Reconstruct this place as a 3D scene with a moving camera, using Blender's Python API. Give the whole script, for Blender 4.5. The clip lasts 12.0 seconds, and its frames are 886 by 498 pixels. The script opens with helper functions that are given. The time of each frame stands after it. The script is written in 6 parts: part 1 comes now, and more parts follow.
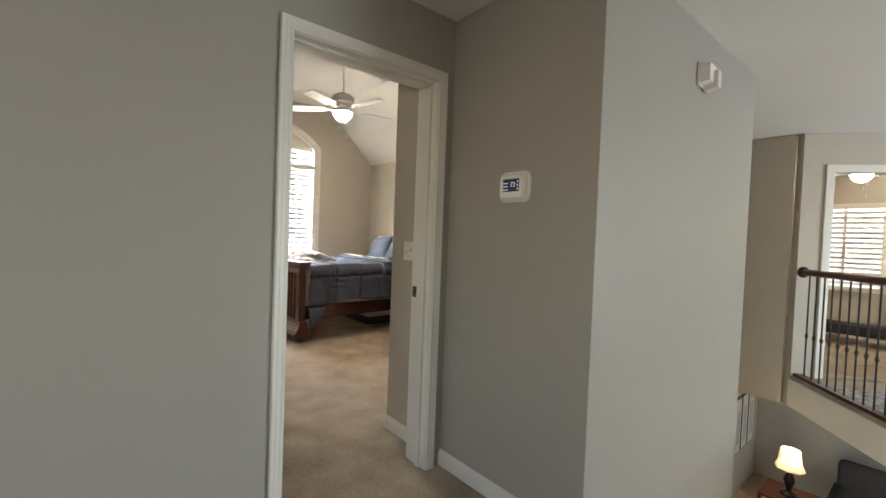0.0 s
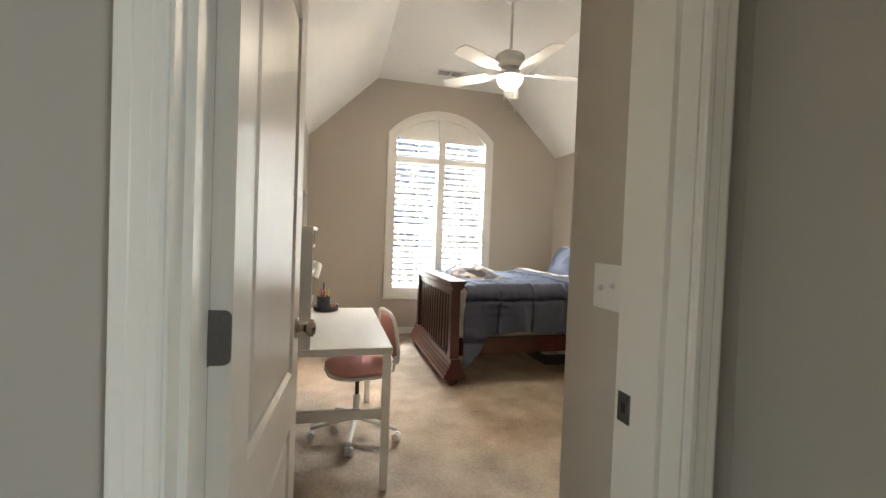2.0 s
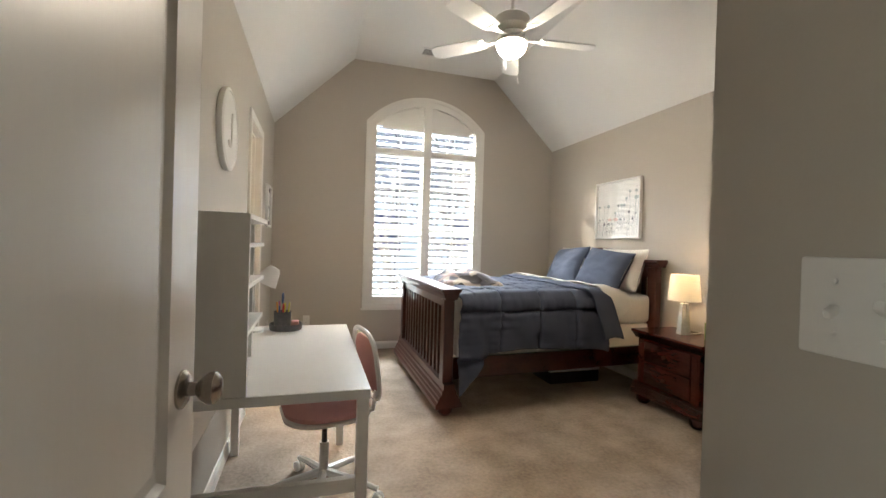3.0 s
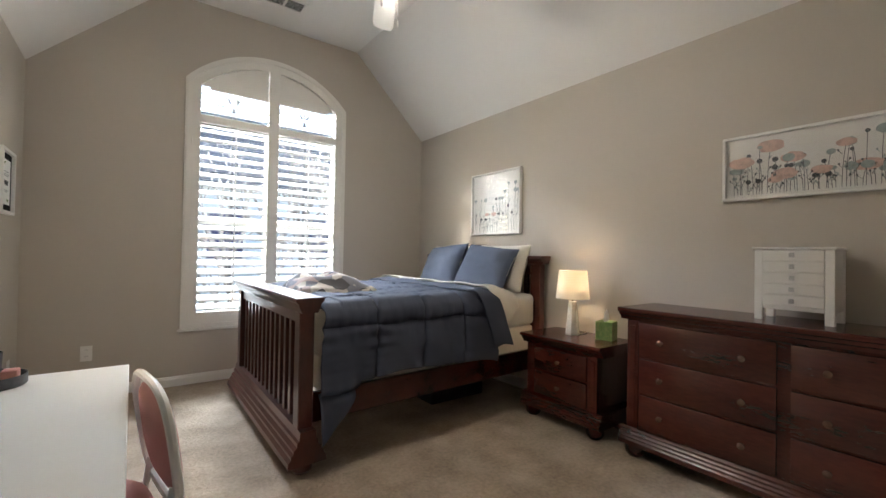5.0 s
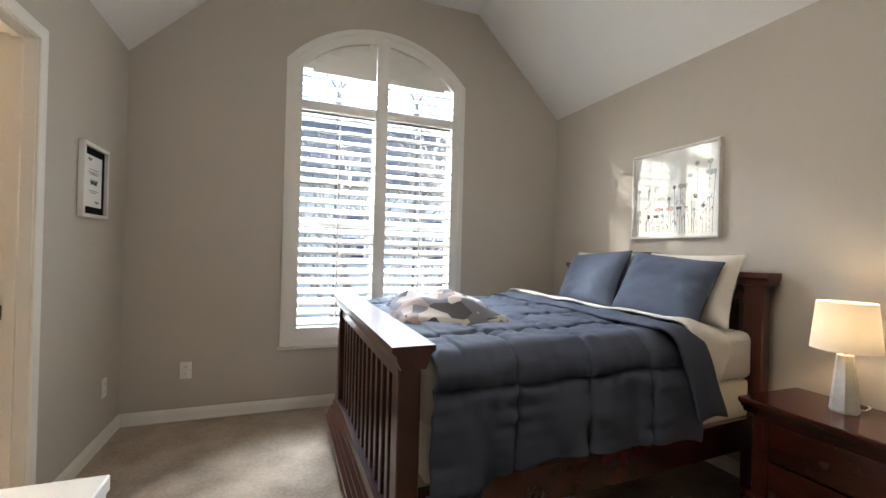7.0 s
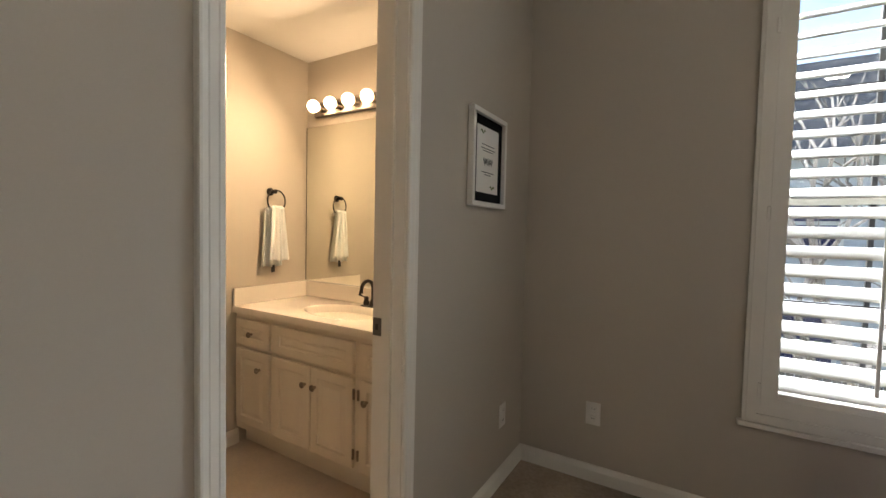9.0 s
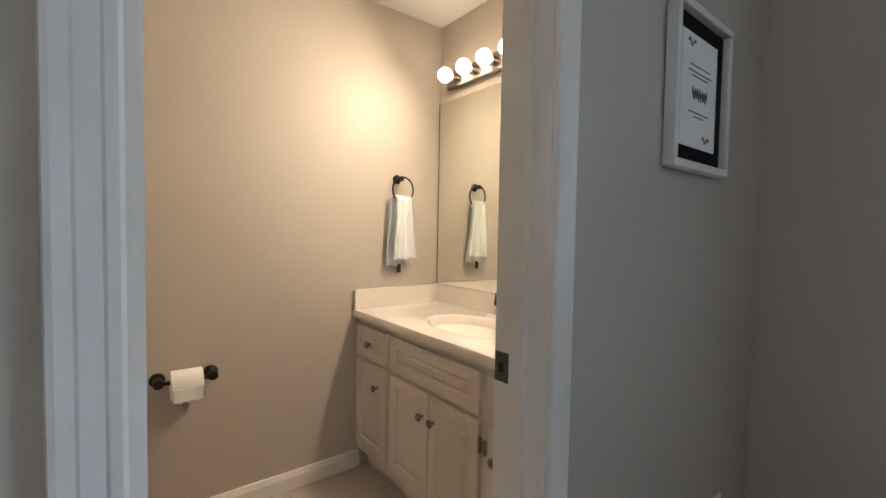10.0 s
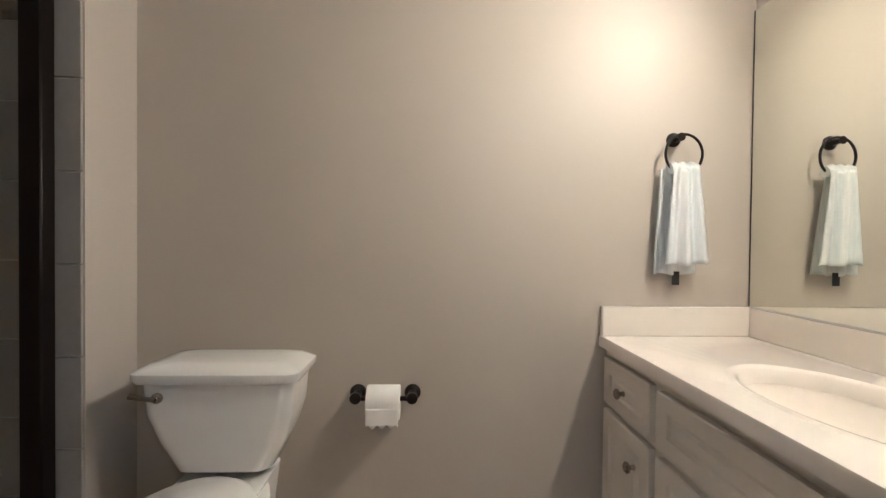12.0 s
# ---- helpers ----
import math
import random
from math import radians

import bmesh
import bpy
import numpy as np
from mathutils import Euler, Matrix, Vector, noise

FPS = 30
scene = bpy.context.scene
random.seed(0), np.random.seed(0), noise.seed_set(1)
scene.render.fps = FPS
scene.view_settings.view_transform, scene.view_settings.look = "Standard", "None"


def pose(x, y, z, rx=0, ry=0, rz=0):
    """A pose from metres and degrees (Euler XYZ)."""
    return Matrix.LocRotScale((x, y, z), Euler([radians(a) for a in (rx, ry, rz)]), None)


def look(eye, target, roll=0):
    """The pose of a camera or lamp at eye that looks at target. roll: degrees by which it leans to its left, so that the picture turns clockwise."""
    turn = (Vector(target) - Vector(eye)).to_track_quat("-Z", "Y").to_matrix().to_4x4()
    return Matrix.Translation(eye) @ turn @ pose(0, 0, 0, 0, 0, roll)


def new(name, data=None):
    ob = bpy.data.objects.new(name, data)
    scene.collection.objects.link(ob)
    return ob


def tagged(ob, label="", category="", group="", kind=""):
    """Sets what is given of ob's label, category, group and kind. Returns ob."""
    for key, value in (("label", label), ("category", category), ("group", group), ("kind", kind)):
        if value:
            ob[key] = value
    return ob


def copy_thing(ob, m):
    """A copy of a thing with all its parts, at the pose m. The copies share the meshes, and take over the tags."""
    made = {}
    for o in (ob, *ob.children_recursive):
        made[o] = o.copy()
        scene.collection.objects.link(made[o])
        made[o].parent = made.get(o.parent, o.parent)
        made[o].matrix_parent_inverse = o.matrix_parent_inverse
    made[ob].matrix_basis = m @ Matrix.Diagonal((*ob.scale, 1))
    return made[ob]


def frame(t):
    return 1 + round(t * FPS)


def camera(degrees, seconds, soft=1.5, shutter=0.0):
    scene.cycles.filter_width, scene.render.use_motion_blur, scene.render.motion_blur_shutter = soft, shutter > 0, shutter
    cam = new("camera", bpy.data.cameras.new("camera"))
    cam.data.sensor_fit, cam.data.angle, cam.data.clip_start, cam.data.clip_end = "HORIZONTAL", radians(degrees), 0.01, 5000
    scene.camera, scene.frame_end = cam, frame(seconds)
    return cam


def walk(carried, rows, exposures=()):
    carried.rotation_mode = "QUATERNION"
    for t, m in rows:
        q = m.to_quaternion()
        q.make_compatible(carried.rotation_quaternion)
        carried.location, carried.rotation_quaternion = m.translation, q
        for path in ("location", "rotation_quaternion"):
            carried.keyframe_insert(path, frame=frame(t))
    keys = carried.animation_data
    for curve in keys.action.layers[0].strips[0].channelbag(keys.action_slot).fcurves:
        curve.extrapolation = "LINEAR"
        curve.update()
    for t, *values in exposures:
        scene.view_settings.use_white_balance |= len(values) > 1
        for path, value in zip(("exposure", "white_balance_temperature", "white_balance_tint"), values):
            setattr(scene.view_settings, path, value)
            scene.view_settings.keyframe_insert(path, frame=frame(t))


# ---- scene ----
cam = camera(93.0, 12.0)
PATH = [
    (0, (0.254, 0.558, 1.258), (1.542, 2.087, 1.204), 2.2),
    (0.5, (0.545, 0.757, 1.274), (1.551, 2.484, 1.216), 2.3),
    (1, (0.751, 1.041, 1.289), (1.523, 2.885, 1.233), 2.2),
    (1.5, (0.964, 1.377, 1.284), (1.553, 3.287, 1.226), 2.1),
    (2, (1.08, 1.736, 1.273), (1.581, 3.672, 1.227), 2.2),
    (2.5, (1.132, 2.075, 1.26), (1.632, 4.011, 1.227), 2.1),
    (3, (1.18, 2.357, 1.226), (1.764, 4.269, 1.21), 1.7),
    (3.2, (1.201, 2.452, 1.216), (1.828, 4.351, 1.209), 1.5),
    (5, (1.38, 3.05, 1.152), (2.568, 4.659, 1.179), 1.0),
    (5.5, (1.446, 3.222, 1.158), (2.684, 4.793, 1.186), 0.9),
    (6, (1.495, 3.431, 1.197), (2.686, 5.038, 1.22), 1.0),
    (6.5, (1.617, 3.646, 1.206), (2.638, 5.366, 1.224), 1.1),
    (7, (1.712, 3.894, 1.227), (2.43, 5.761, 1.235), 1.5),
    (7.5, (1.747, 4.203, 1.227), (2.043, 6.181, 1.221), 1.6),
    (7.7, (1.753, 4.305, 1.229), (1.861, 6.302, 1.217), 1.6),
    (9.3, (1.441, 5.262, 1.25), (0.199, 6.828, 1.161), 1.2),
    (9.5, (1.378, 5.37, 1.229), (0.019, 6.835, 1.145), 1.2),
    (10, (1.204, 5.558, 1.19), (-0.373, 6.785, 1.111), 1.0),
    (10.5, (0.989, 5.679, 1.164), (-0.739, 6.683, 1.087), 0.9),
    (11, (0.844, 5.787, 1.113), (-1.013, 6.53, 1.071), 0.6),
    (11.5, (0.752, 5.872, 1.096), (-1.202, 6.296, 1.066), 0.6),
    (12, (0.696, 5.901, 1.107), (-1.303, 5.973, 1.078), 0.6),
]
EXPOSURES = [(0.0, 3.1, 7100, 10), (1.5, 3.15, 7000, 10), (3.0, 2.8, 6600, 10), (5.0, 2.58, 6250, 10), (7.5, 2.38, 6250, 10), (9.3, 1.65, 6700, 10), (10.0, 1.75, 5250, 8), (10.5, 1.65, 4750, 5), (11.0, 1.62, 4650, 5), (12.0, 1.72, 4550, 5)]
walk(cam, [(t, look(eye, target, roll)) for t, eye, target, roll in PATH], EXPOSURES)

# ---- daylight ----
world = bpy.data.worlds.new("sky")
scene.world = world
world.use_nodes = True
wn = world.node_tree.nodes
sky = wn.new("ShaderNodeTexSky")
sky.sky_type, sky.sun_disc = "NISHITA", False
SUN_EL, SUN_AZ = radians(24), radians(-57)   # azimuth from +y towards +x
sky.sun_elevation, sky.sun_rotation = SUN_EL, SUN_AZ
world.node_tree.links.new(sky.outputs[0], wn["Background"].inputs[0])
wn["Background"].inputs[1].default_value = 0.15
sun = new("sun", bpy.data.lights.new("sun", "SUN"))
sun.data.energy, sun.data.angle, sun.data.color = 0.5, radians(0.5), (1, 0.94, 0.85)
sun.matrix_world = look((math.sin(SUN_AZ) * 30, math.cos(SUN_AZ) * 30, 30 * math.tan(SUN_EL)), (0, 0, 0))


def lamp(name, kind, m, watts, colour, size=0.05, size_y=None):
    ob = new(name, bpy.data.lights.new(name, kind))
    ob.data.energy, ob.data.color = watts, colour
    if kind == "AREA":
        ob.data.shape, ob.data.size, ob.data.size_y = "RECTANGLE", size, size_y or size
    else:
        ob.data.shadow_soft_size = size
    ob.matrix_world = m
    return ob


# area lamps for sky light outside the bedroom window and in the foyer's tall window
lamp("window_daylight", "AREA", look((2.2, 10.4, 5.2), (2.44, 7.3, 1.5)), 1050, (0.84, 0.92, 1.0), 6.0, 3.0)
lamp("foyer_daylight", "AREA", look((6.0, -3.9, 0.6), (3.0, 1.2, 0.6)), 28, (0.72, 0.86, 1.0), 2.4, 2.6)
# added fill behind the camera in the hall, brightens the thermostat wall; no known window
lamp("hall_window_daylight", "AREA", look((-2.55, 0.3, 1.45), (0.0, 0.6, 1.2)), 1.4, (0.92, 0.95, 1.0), 1.1, 1.3)

# ---- materials ----
def mat(name, colour, rough=0.6, metal=0.0, vary=0.08, scale=6.0, fine=120.0, bump=0.1, spec=0.5, dist=0.002, second=None, stretch=None, rand=0.0, coat=0.0):
    """Procedural surface: base colour varied at two scales, with fine relief."""
    m = bpy.data.materials.new(name)
    m.use_nodes = True
    n, l = m.node_tree.nodes, m.node_tree.links
    p = n["Principled BSDF"]
    p.inputs["Roughness"].default_value, p.inputs["Metallic"].default_value = rough, metal
    p.inputs["Specular IOR Level"].default_value = spec
    p.inputs["Coat Weight"].default_value = coat
    tc = n.new("ShaderNodeTexCoord")
    mp = n.new("ShaderNodeMapping")
    l.new(tc.outputs["Object"], mp.inputs[0])
    mp.inputs["Scale"].default_value = stretch or (1, 1, 1)
    a, b = n.new("ShaderNodeTexNoise"), n.new("ShaderNodeTexNoise")
    for t, sc in ((a, scale), (b, fine)):
        t.inputs["Scale"].default_value, t.inputs["Detail"].default_value = sc, 4
        l.new(mp.outputs[0], t.inputs["Vector"])
    ramp = n.new("ShaderNodeValToRGB")
    second = second or [c * (1 - vary * 2) for c in colour]
    ramp.color_ramp.elements[0].color, ramp.color_ramp.elements[1].color = (*second, 1), (*colour, 1)
    ramp.color_ramp.elements[0].position, ramp.color_ramp.elements[1].position = 0.3, 0.65
    mix = n.new("ShaderNodeMath")
    mix.operation = "MULTIPLY_ADD"
    mix.inputs[1].default_value = 0.35
    l.new(b.outputs[0], mix.inputs[0])
    sc = n.new("ShaderNodeMath")
    sc.operation = "MULTIPLY"
    sc.inputs[1].default_value = 0.65
    l.new(a.outputs[0], sc.inputs[0])
    l.new(sc.outputs[0], mix.inputs[2])
    l.new(mix.outputs[0], ramp.inputs[0])
    last = ramp.outputs[0]
    if rand:
        info, hsv = n.new("ShaderNodeObjectInfo"), n.new("ShaderNodeHueSaturation")
        mr = n.new("ShaderNodeMapRange")
        mr.inputs["To Min"].default_value, mr.inputs["To Max"].default_value = 1 - rand, 1 + rand
        l.new(info.outputs["Random"], mr.inputs[0])
        l.new(mr.outputs[0], hsv.inputs["Value"])
        l.new(last, hsv.inputs["Color"])
        last = hsv.outputs[0]
    l.new(last, p.inputs["Base Color"])
    if bump:
        bp = n.new("ShaderNodeBump")
        bp.inputs["Strength"].default_value, bp.inputs["Distance"].default_value = bump, dist
        l.new(b.outputs[0], bp.inputs["Height"])
        l.new(bp.outputs[0], p.inputs["Normal"])
    return m


def glow(name, colour, strength):
    m = bpy.data.materials.new(name)
    m.use_nodes = True
    p = m.node_tree.nodes["Principled BSDF"]
    p.inputs["Base Color"].default_value = (*colour, 1)
    p.inputs["Emission Color"].default_value, p.inputs["Emission Strength"].default_value = (*colour, 1), strength
    return m


def clear(name, colour=(1, 1, 1), rough=0.0):
    """Thin clear pane: mostly see-through, with a real reflection that grows towards grazing."""
    m = bpy.data.materials.new(name)
    m.use_nodes = True
    n, l = m.node_tree.nodes, m.node_tree.links
    n.remove(n["Principled BSDF"])
    t, g, f, x = (n.new("ShaderNode" + k) for k in ("BsdfTransparent", "BsdfGlossy", "LayerWeight", "MixShader"))
    t.inputs[0].default_value, g.inputs[1].default_value = (*colour, 1), rough
    f.inputs[0].default_value = 0.5
    p, q = n.new("ShaderNodeMath"), n.new("ShaderNodeMath")
    p.operation, q.operation = "POWER", "MULTIPLY_ADD"
    p.inputs[1].default_value, q.inputs[1].default_value, q.inputs[2].default_value = 4.0, 0.9, 0.045
    l.new(f.outputs["Facing"], p.inputs[0]); l.new(p.outputs[0], q.inputs[0]); l.new(q.outputs[0], x.inputs[0])
    l.new(t.outputs[0], x.inputs[1]); l.new(g.outputs[0], x.inputs[2])
    l.new(x.outputs[0], n["Material Output"].inputs[0])
    return m


def cloth_shade(name, colour):
    """Lampshade fabric: lets light through."""
    m = bpy.data.materials.new(name)
    m.use_nodes = True
    n, l = m.node_tree.nodes, m.node_tree.links
    n.remove(n["Principled BSDF"])
    t, d, x = (n.new("ShaderNode" + k) for k in ("BsdfTranslucent", "BsdfDiffuse", "MixShader"))
    t.inputs[0].default_value = d.inputs[0].default_value = (*colour, 1)
    x.inputs[0].default_value = 0.19
    l.new(d.outputs[0], x.inputs[1]); l.new(t.outputs[0], x.inputs[2]); l.new(x.outputs[0], n["Material Output"].inputs[0])
    return m


def patches(name, colours, scale):
    """Plush with soft-edged patches of several colours."""
    m = mat(name, colours[0], 0.95, fine=300, bump=0.6, dist=0.004)
    n, l = m.node_tree.nodes, m.node_tree.links
    tc, v, ns = n.new("ShaderNodeTexCoord"), n.new("ShaderNodeTexVoronoi"), n.new("ShaderNodeValToRGB")
    v.inputs["Scale"].default_value = scale
    l.new(tc.outputs["Object"], v.inputs["Vector"])
    sep = n.new("ShaderNodeSeparateColor")
    l.new(v.outputs["Color"], sep.inputs[0]); l.new(sep.outputs[0], ns.inputs[0])
    ns.color_ramp.interpolation = "CONSTANT"
    for k, c in enumerate(colours[:2]):
        ns.color_ramp.elements[k].color = (*c, 1)
    ns.color_ramp.elements[1].position = 0.42
    for k, c in enumerate(colours[2:]):
        ns.color_ramp.elements.new(0.60 + 0.17 * k).color = (*c, 1)
    l.new(ns.outputs[0], n["Principled BSDF"].inputs["Base Color"])
    return m


WALL = mat("wall_paint_greige", (0.50, 0.455, 0.39), 0.55, vary=0.02, scale=1.5, fine=260, bump=0.12, dist=0.001)
HALLW = mat("wall_paint_grey", (0.39, 0.368, 0.333), 0.36, vary=0.02, scale=1.5, fine=260, bump=0.10, dist=0.001)
CEIL = mat("ceiling_white", (0.80, 0.79, 0.76), 0.9, vary=0.015, scale=2, fine=200, bump=0.15, dist=0.001)
TRIM = mat("trim_white", (0.78, 0.76, 0.71), 0.35, vary=0.02, scale=4, fine=90, bump=0.04)
DOORP = mat("door_paint", (0.72, 0.68, 0.63), 0.32, vary=0.02, scale=3, fine=40, bump=0.25, dist=0.0008, stretch=(3, 3, 0.25))
CARPET = mat("carpet_beige", (0.46, 0.375, 0.295), 1.0, vary=0.24, scale=4.2, fine=48, bump=0.8, dist=0.006, spec=0.1)
VINYL = mat("bath_floor", (0.55, 0.47, 0.40), 0.5, vary=0.1, scale=5, fine=60, bump=0.1)
CHERRY = mat("cherry_wood", (0.078, 0.016, 0.010), 0.27, vary=0.2, second=(0.030, 0.007, 0.005), scale=3, fine=45, bump=0.12, dist=0.0006, stretch=(2, 0.5, 2.4), coat=0.25, rand=0.08)
ESPRESSO = mat("bed_dark_wood", (0.075, 0.018, 0.011), 0.30, vary=0.2, second=(0.03, 0.008, 0.006), scale=3, fine=45, bump=0.12, dist=0.0006, stretch=(2.2, 2.2, 0.5), coat=0.15)
BLUE = mat("comforter_slate_blue", (0.068, 0.078, 0.110), 0.85, vary=0.06, scale=5, fine=380, bump=0.35, spec=0.25)
PILLOWB = mat("pillow_blue", (0.090, 0.108, 0.152), 0.85, vary=0.06, scale=6, fine=380, bump=0.35, spec=0.25)
SHEET = mat("sheet_cream", (0.74, 0.70, 0.63), 0.85, vary=0.04, scale=6, fine=300, bump=0.25)
LACQ = mat("white_lacquer", (0.78, 0.77, 0.74), 0.3, vary=0.015, scale=3, fine=60, bump=0.02)
PINK = mat("pink_fabric", (0.62, 0.32, 0.30), 0.9, vary=0.05, scale=8, fine=350, bump=0.4)
NICKEL = mat("satin_nickel", (0.38, 0.34, 0.30), 0.24, 1.0, vary=0.04, fine=80, bump=0.03)
BRONZE = mat("dark_bronze", (0.018, 0.014, 0.012), 0.3, 0.6, vary=0.1, fine=80, bump=0.05)
STEEL = mat("zinc_steel", (0.58, 0.58, 0.57), 0.42, 0.6, vary=0.06, fine=60, bump=0.04)
PEWTER = mat("pewter_hinge", (0.16, 0.155, 0.15), 0.35, 0.9, vary=0.06, fine=60, bump=0.04)
PLATE = mat("switch_plate_white", (0.80, 0.78, 0.74), 0.4, vary=0.01, bump=0.0)
DARK = mat("dark_slot", (0.02, 0.02, 0.02), 0.6, vary=0.05, bump=0.0)
CER = mat("ceramic_white", (0.82, 0.81, 0.78), 0.08, vary=0.01, scale=2, fine=20, bump=0.01, coat=0.5)
MARBLE = mat("cultured_marble_top", (0.80, 0.75, 0.68), 0.15, vary=0.02, scale=4, fine=20, bump=0.01)
VANITY = mat("vanity_paint", (0.70, 0.64, 0.55), 0.45, vary=0.03, scale=2, fine=60, bump=0.2, dist=0.0006, stretch=(6, 6, 0.5))
PAPER = mat("paper_white", (0.82, 0.81, 0.78), 0.9, vary=0.01, scale=8, fine=200, bump=0.1)
TOWEL = mat("towel_pale_stripe", (0.80, 0.80, 0.80), 0.95, vary=0.09, second=(0.55, 0.62, 0.66), scale=26, fine=400, bump=0.6, dist=0.003, stretch=(0.05, 1, 0.04))
LAMPB = mat("lamp_base_stone", (0.62, 0.61, 0.58), 0.4, vary=0.12, scale=14, fine=60, bump=0.1)
GREEN = mat("tissue_box_green", (0.19, 0.24, 0.07), 0.6, vary=0.2, second=(0.08, 0.16, 0.03), scale=38, fine=90, bump=0.0)
GREYP = mat("sandstone_tile", (0.33, 0.31, 0.28), 0.35, vary=0.08, scale=5, fine=40, bump=0.08, rand=0.06)
MATB = mat("black_mat_board", (0.010, 0.010, 0.011), 0.95, vary=0.05, bump=0.02, spec=0.1)
BLACK = mat("matte_black", (0.012, 0.012, 0.013), 0.4, vary=0.05, bump=0.02)
MESHG = mat("grey_mesh", (0.10, 0.10, 0.105), 0.5, 0.4, vary=0.2, scale=60, fine=200, bump=0.3)
SCREEN = mat("screen_navy", (0.035, 0.04, 0.10), 0.15, vary=0.05, bump=0.0)
RUG = mat("patterned_runner", (0.5, 0.47, 0.45), 0.95, vary=0.3, second=(0.02, 0.02, 0.03), scale=22, fine=90, bump=0.4)
SOFA = mat("charcoal_upholstery", (0.03, 0.032, 0.036), 0.8, vary=0.1, bump=0.3)
BARK = mat("bark", (0.22, 0.195, 0.175), 0.9, vary=0.2, scale=20, fine=90, bump=0.6, dist=0.01)
GRASS = mat("winter_grass", (0.16, 0.16, 0.07), 1.0, vary=0.2, scale=0.7, fine=8, bump=0.3)
BRICK = mat("far_brick", (0.30, 0.20, 0.16), 0.9, vary=0.15, scale=3, fine=20, bump=0.3)
ROOF = mat("roof_shingle", (0.09, 0.09, 0.10), 0.9, vary=0.2, scale=4, fine=20, bump=0.4)
MUNTIN = mat("window_muntin", (0.07, 0.07, 0.075), 0.5, vary=0.02, bump=0.0)
GLASS = clear("window_glass")
PICGLASS = clear("picture_glass")
MIRROR = mat("mirror_silver", (0.86, 0.87, 0.80), 0.0, 1.0, vary=0.0, bump=0.0)
FANGLOW = glow("fan_bowl_lit", (1.0, 0.90, 0.75), 24.0)
BULB = glow("globe_bulb_lit", (1.0, 0.70, 0.42), 4.2)
SHADE = cloth_shade("lampshade_linen", (0.66, 0.62, 0.55))
SOAP = mat("pink_soap", (0.88, 0.66, 0.60), 0.2, vary=0.02, bump=0.0)
BLANKET = patches("plush_patches", [(0.58, 0.53, 0.48), (0.40, 0.31, 0.29), (0.09, 0.088, 0.092), (0.20, 0.20, 0.23)], 15.0)


# ---- building helpers ----
def bx(bm, x0, x1, y0, y1, z0, z1, bev=0.0, seg=1):
    vs = bmesh.ops.create_cube(bm, size=1.0)["verts"]
    bmesh.ops.scale(bm, vec=(x1 - x0, y1 - y0, z1 - z0), verts=vs)
    bmesh.ops.translate(bm, vec=((x0 + x1) / 2, (y0 + y1) / 2, (z0 + z1) / 2), verts=vs)
    if bev:
        es = list({e for v in vs for e in v.link_edges})
        bmesh.ops.bevel(bm, geom=es, offset=bev, segments=seg, profile=0.5, affect="EDGES")
    return bm


def B(x0, x1, y0, y1, z0, z1, bev=0.0, seg=1):
    return bx(bmesh.new(), x0, x1, y0, y1, z0, z1, bev, seg)


def prism(bm, pts, axis, a0, a1):
    """Extrude a polygon; axis x: pts are (y, z); y: (x, z); z: (x, y)."""
    put = {"x": lambda p, a: (a, p[0], p[1]), "y": lambda p, a: (p[0], a, p[1]), "z": lambda p, a: (p[0], p[1], a)}[axis]
    lo, hi = [bm.verts.new(put(p, a0)) for p in pts], [bm.verts.new(put(p, a1)) for p in pts]
    fs = [bm.faces.new(lo), bm.faces.new(hi[::-1])]
    for i in range(len(pts)):
        fs.append(bm.faces.new((lo[i - 1], lo[i], hi[i], hi[i - 1])))
    bmesh.ops.recalc_face_normals(bm, faces=fs)
    return bm


def P(pts, axis, a0, a1):
    return prism(bmesh.new(), pts, axis, a0, a1)


def lathe(bm, prof, n=24, m=None, sx=1.0, sy=1.0):
    """Turn a profile of (radius, height) round z."""
    rings = []
    for r, z in prof:
        rings.append([bm.verts.new((m or Matrix()) @ Vector((sx * max(r, 1e-4) * math.cos(2 * math.pi * k / n), sy * max(r, 1e-4) * math.sin(2 * math.pi * k / n), z))) for k in range(n)])
    fs = []
    for a, b in zip(rings, rings[1:]):
        for k in range(n):
            fs.append(bm.faces.new((a[k - 1], a[k], b[k], b[k - 1])))
    fs.append(bm.faces.new(rings[0][::-1]))
    fs.append(bm.faces.new(rings[-1]))
    bmesh.ops.recalc_face_normals(bm, faces=fs)
    return bm


def L(prof, n=24, m=None, sx=1.0, sy=1.0):
    return lathe(bmesh.new(), prof, n, m, sx, sy)


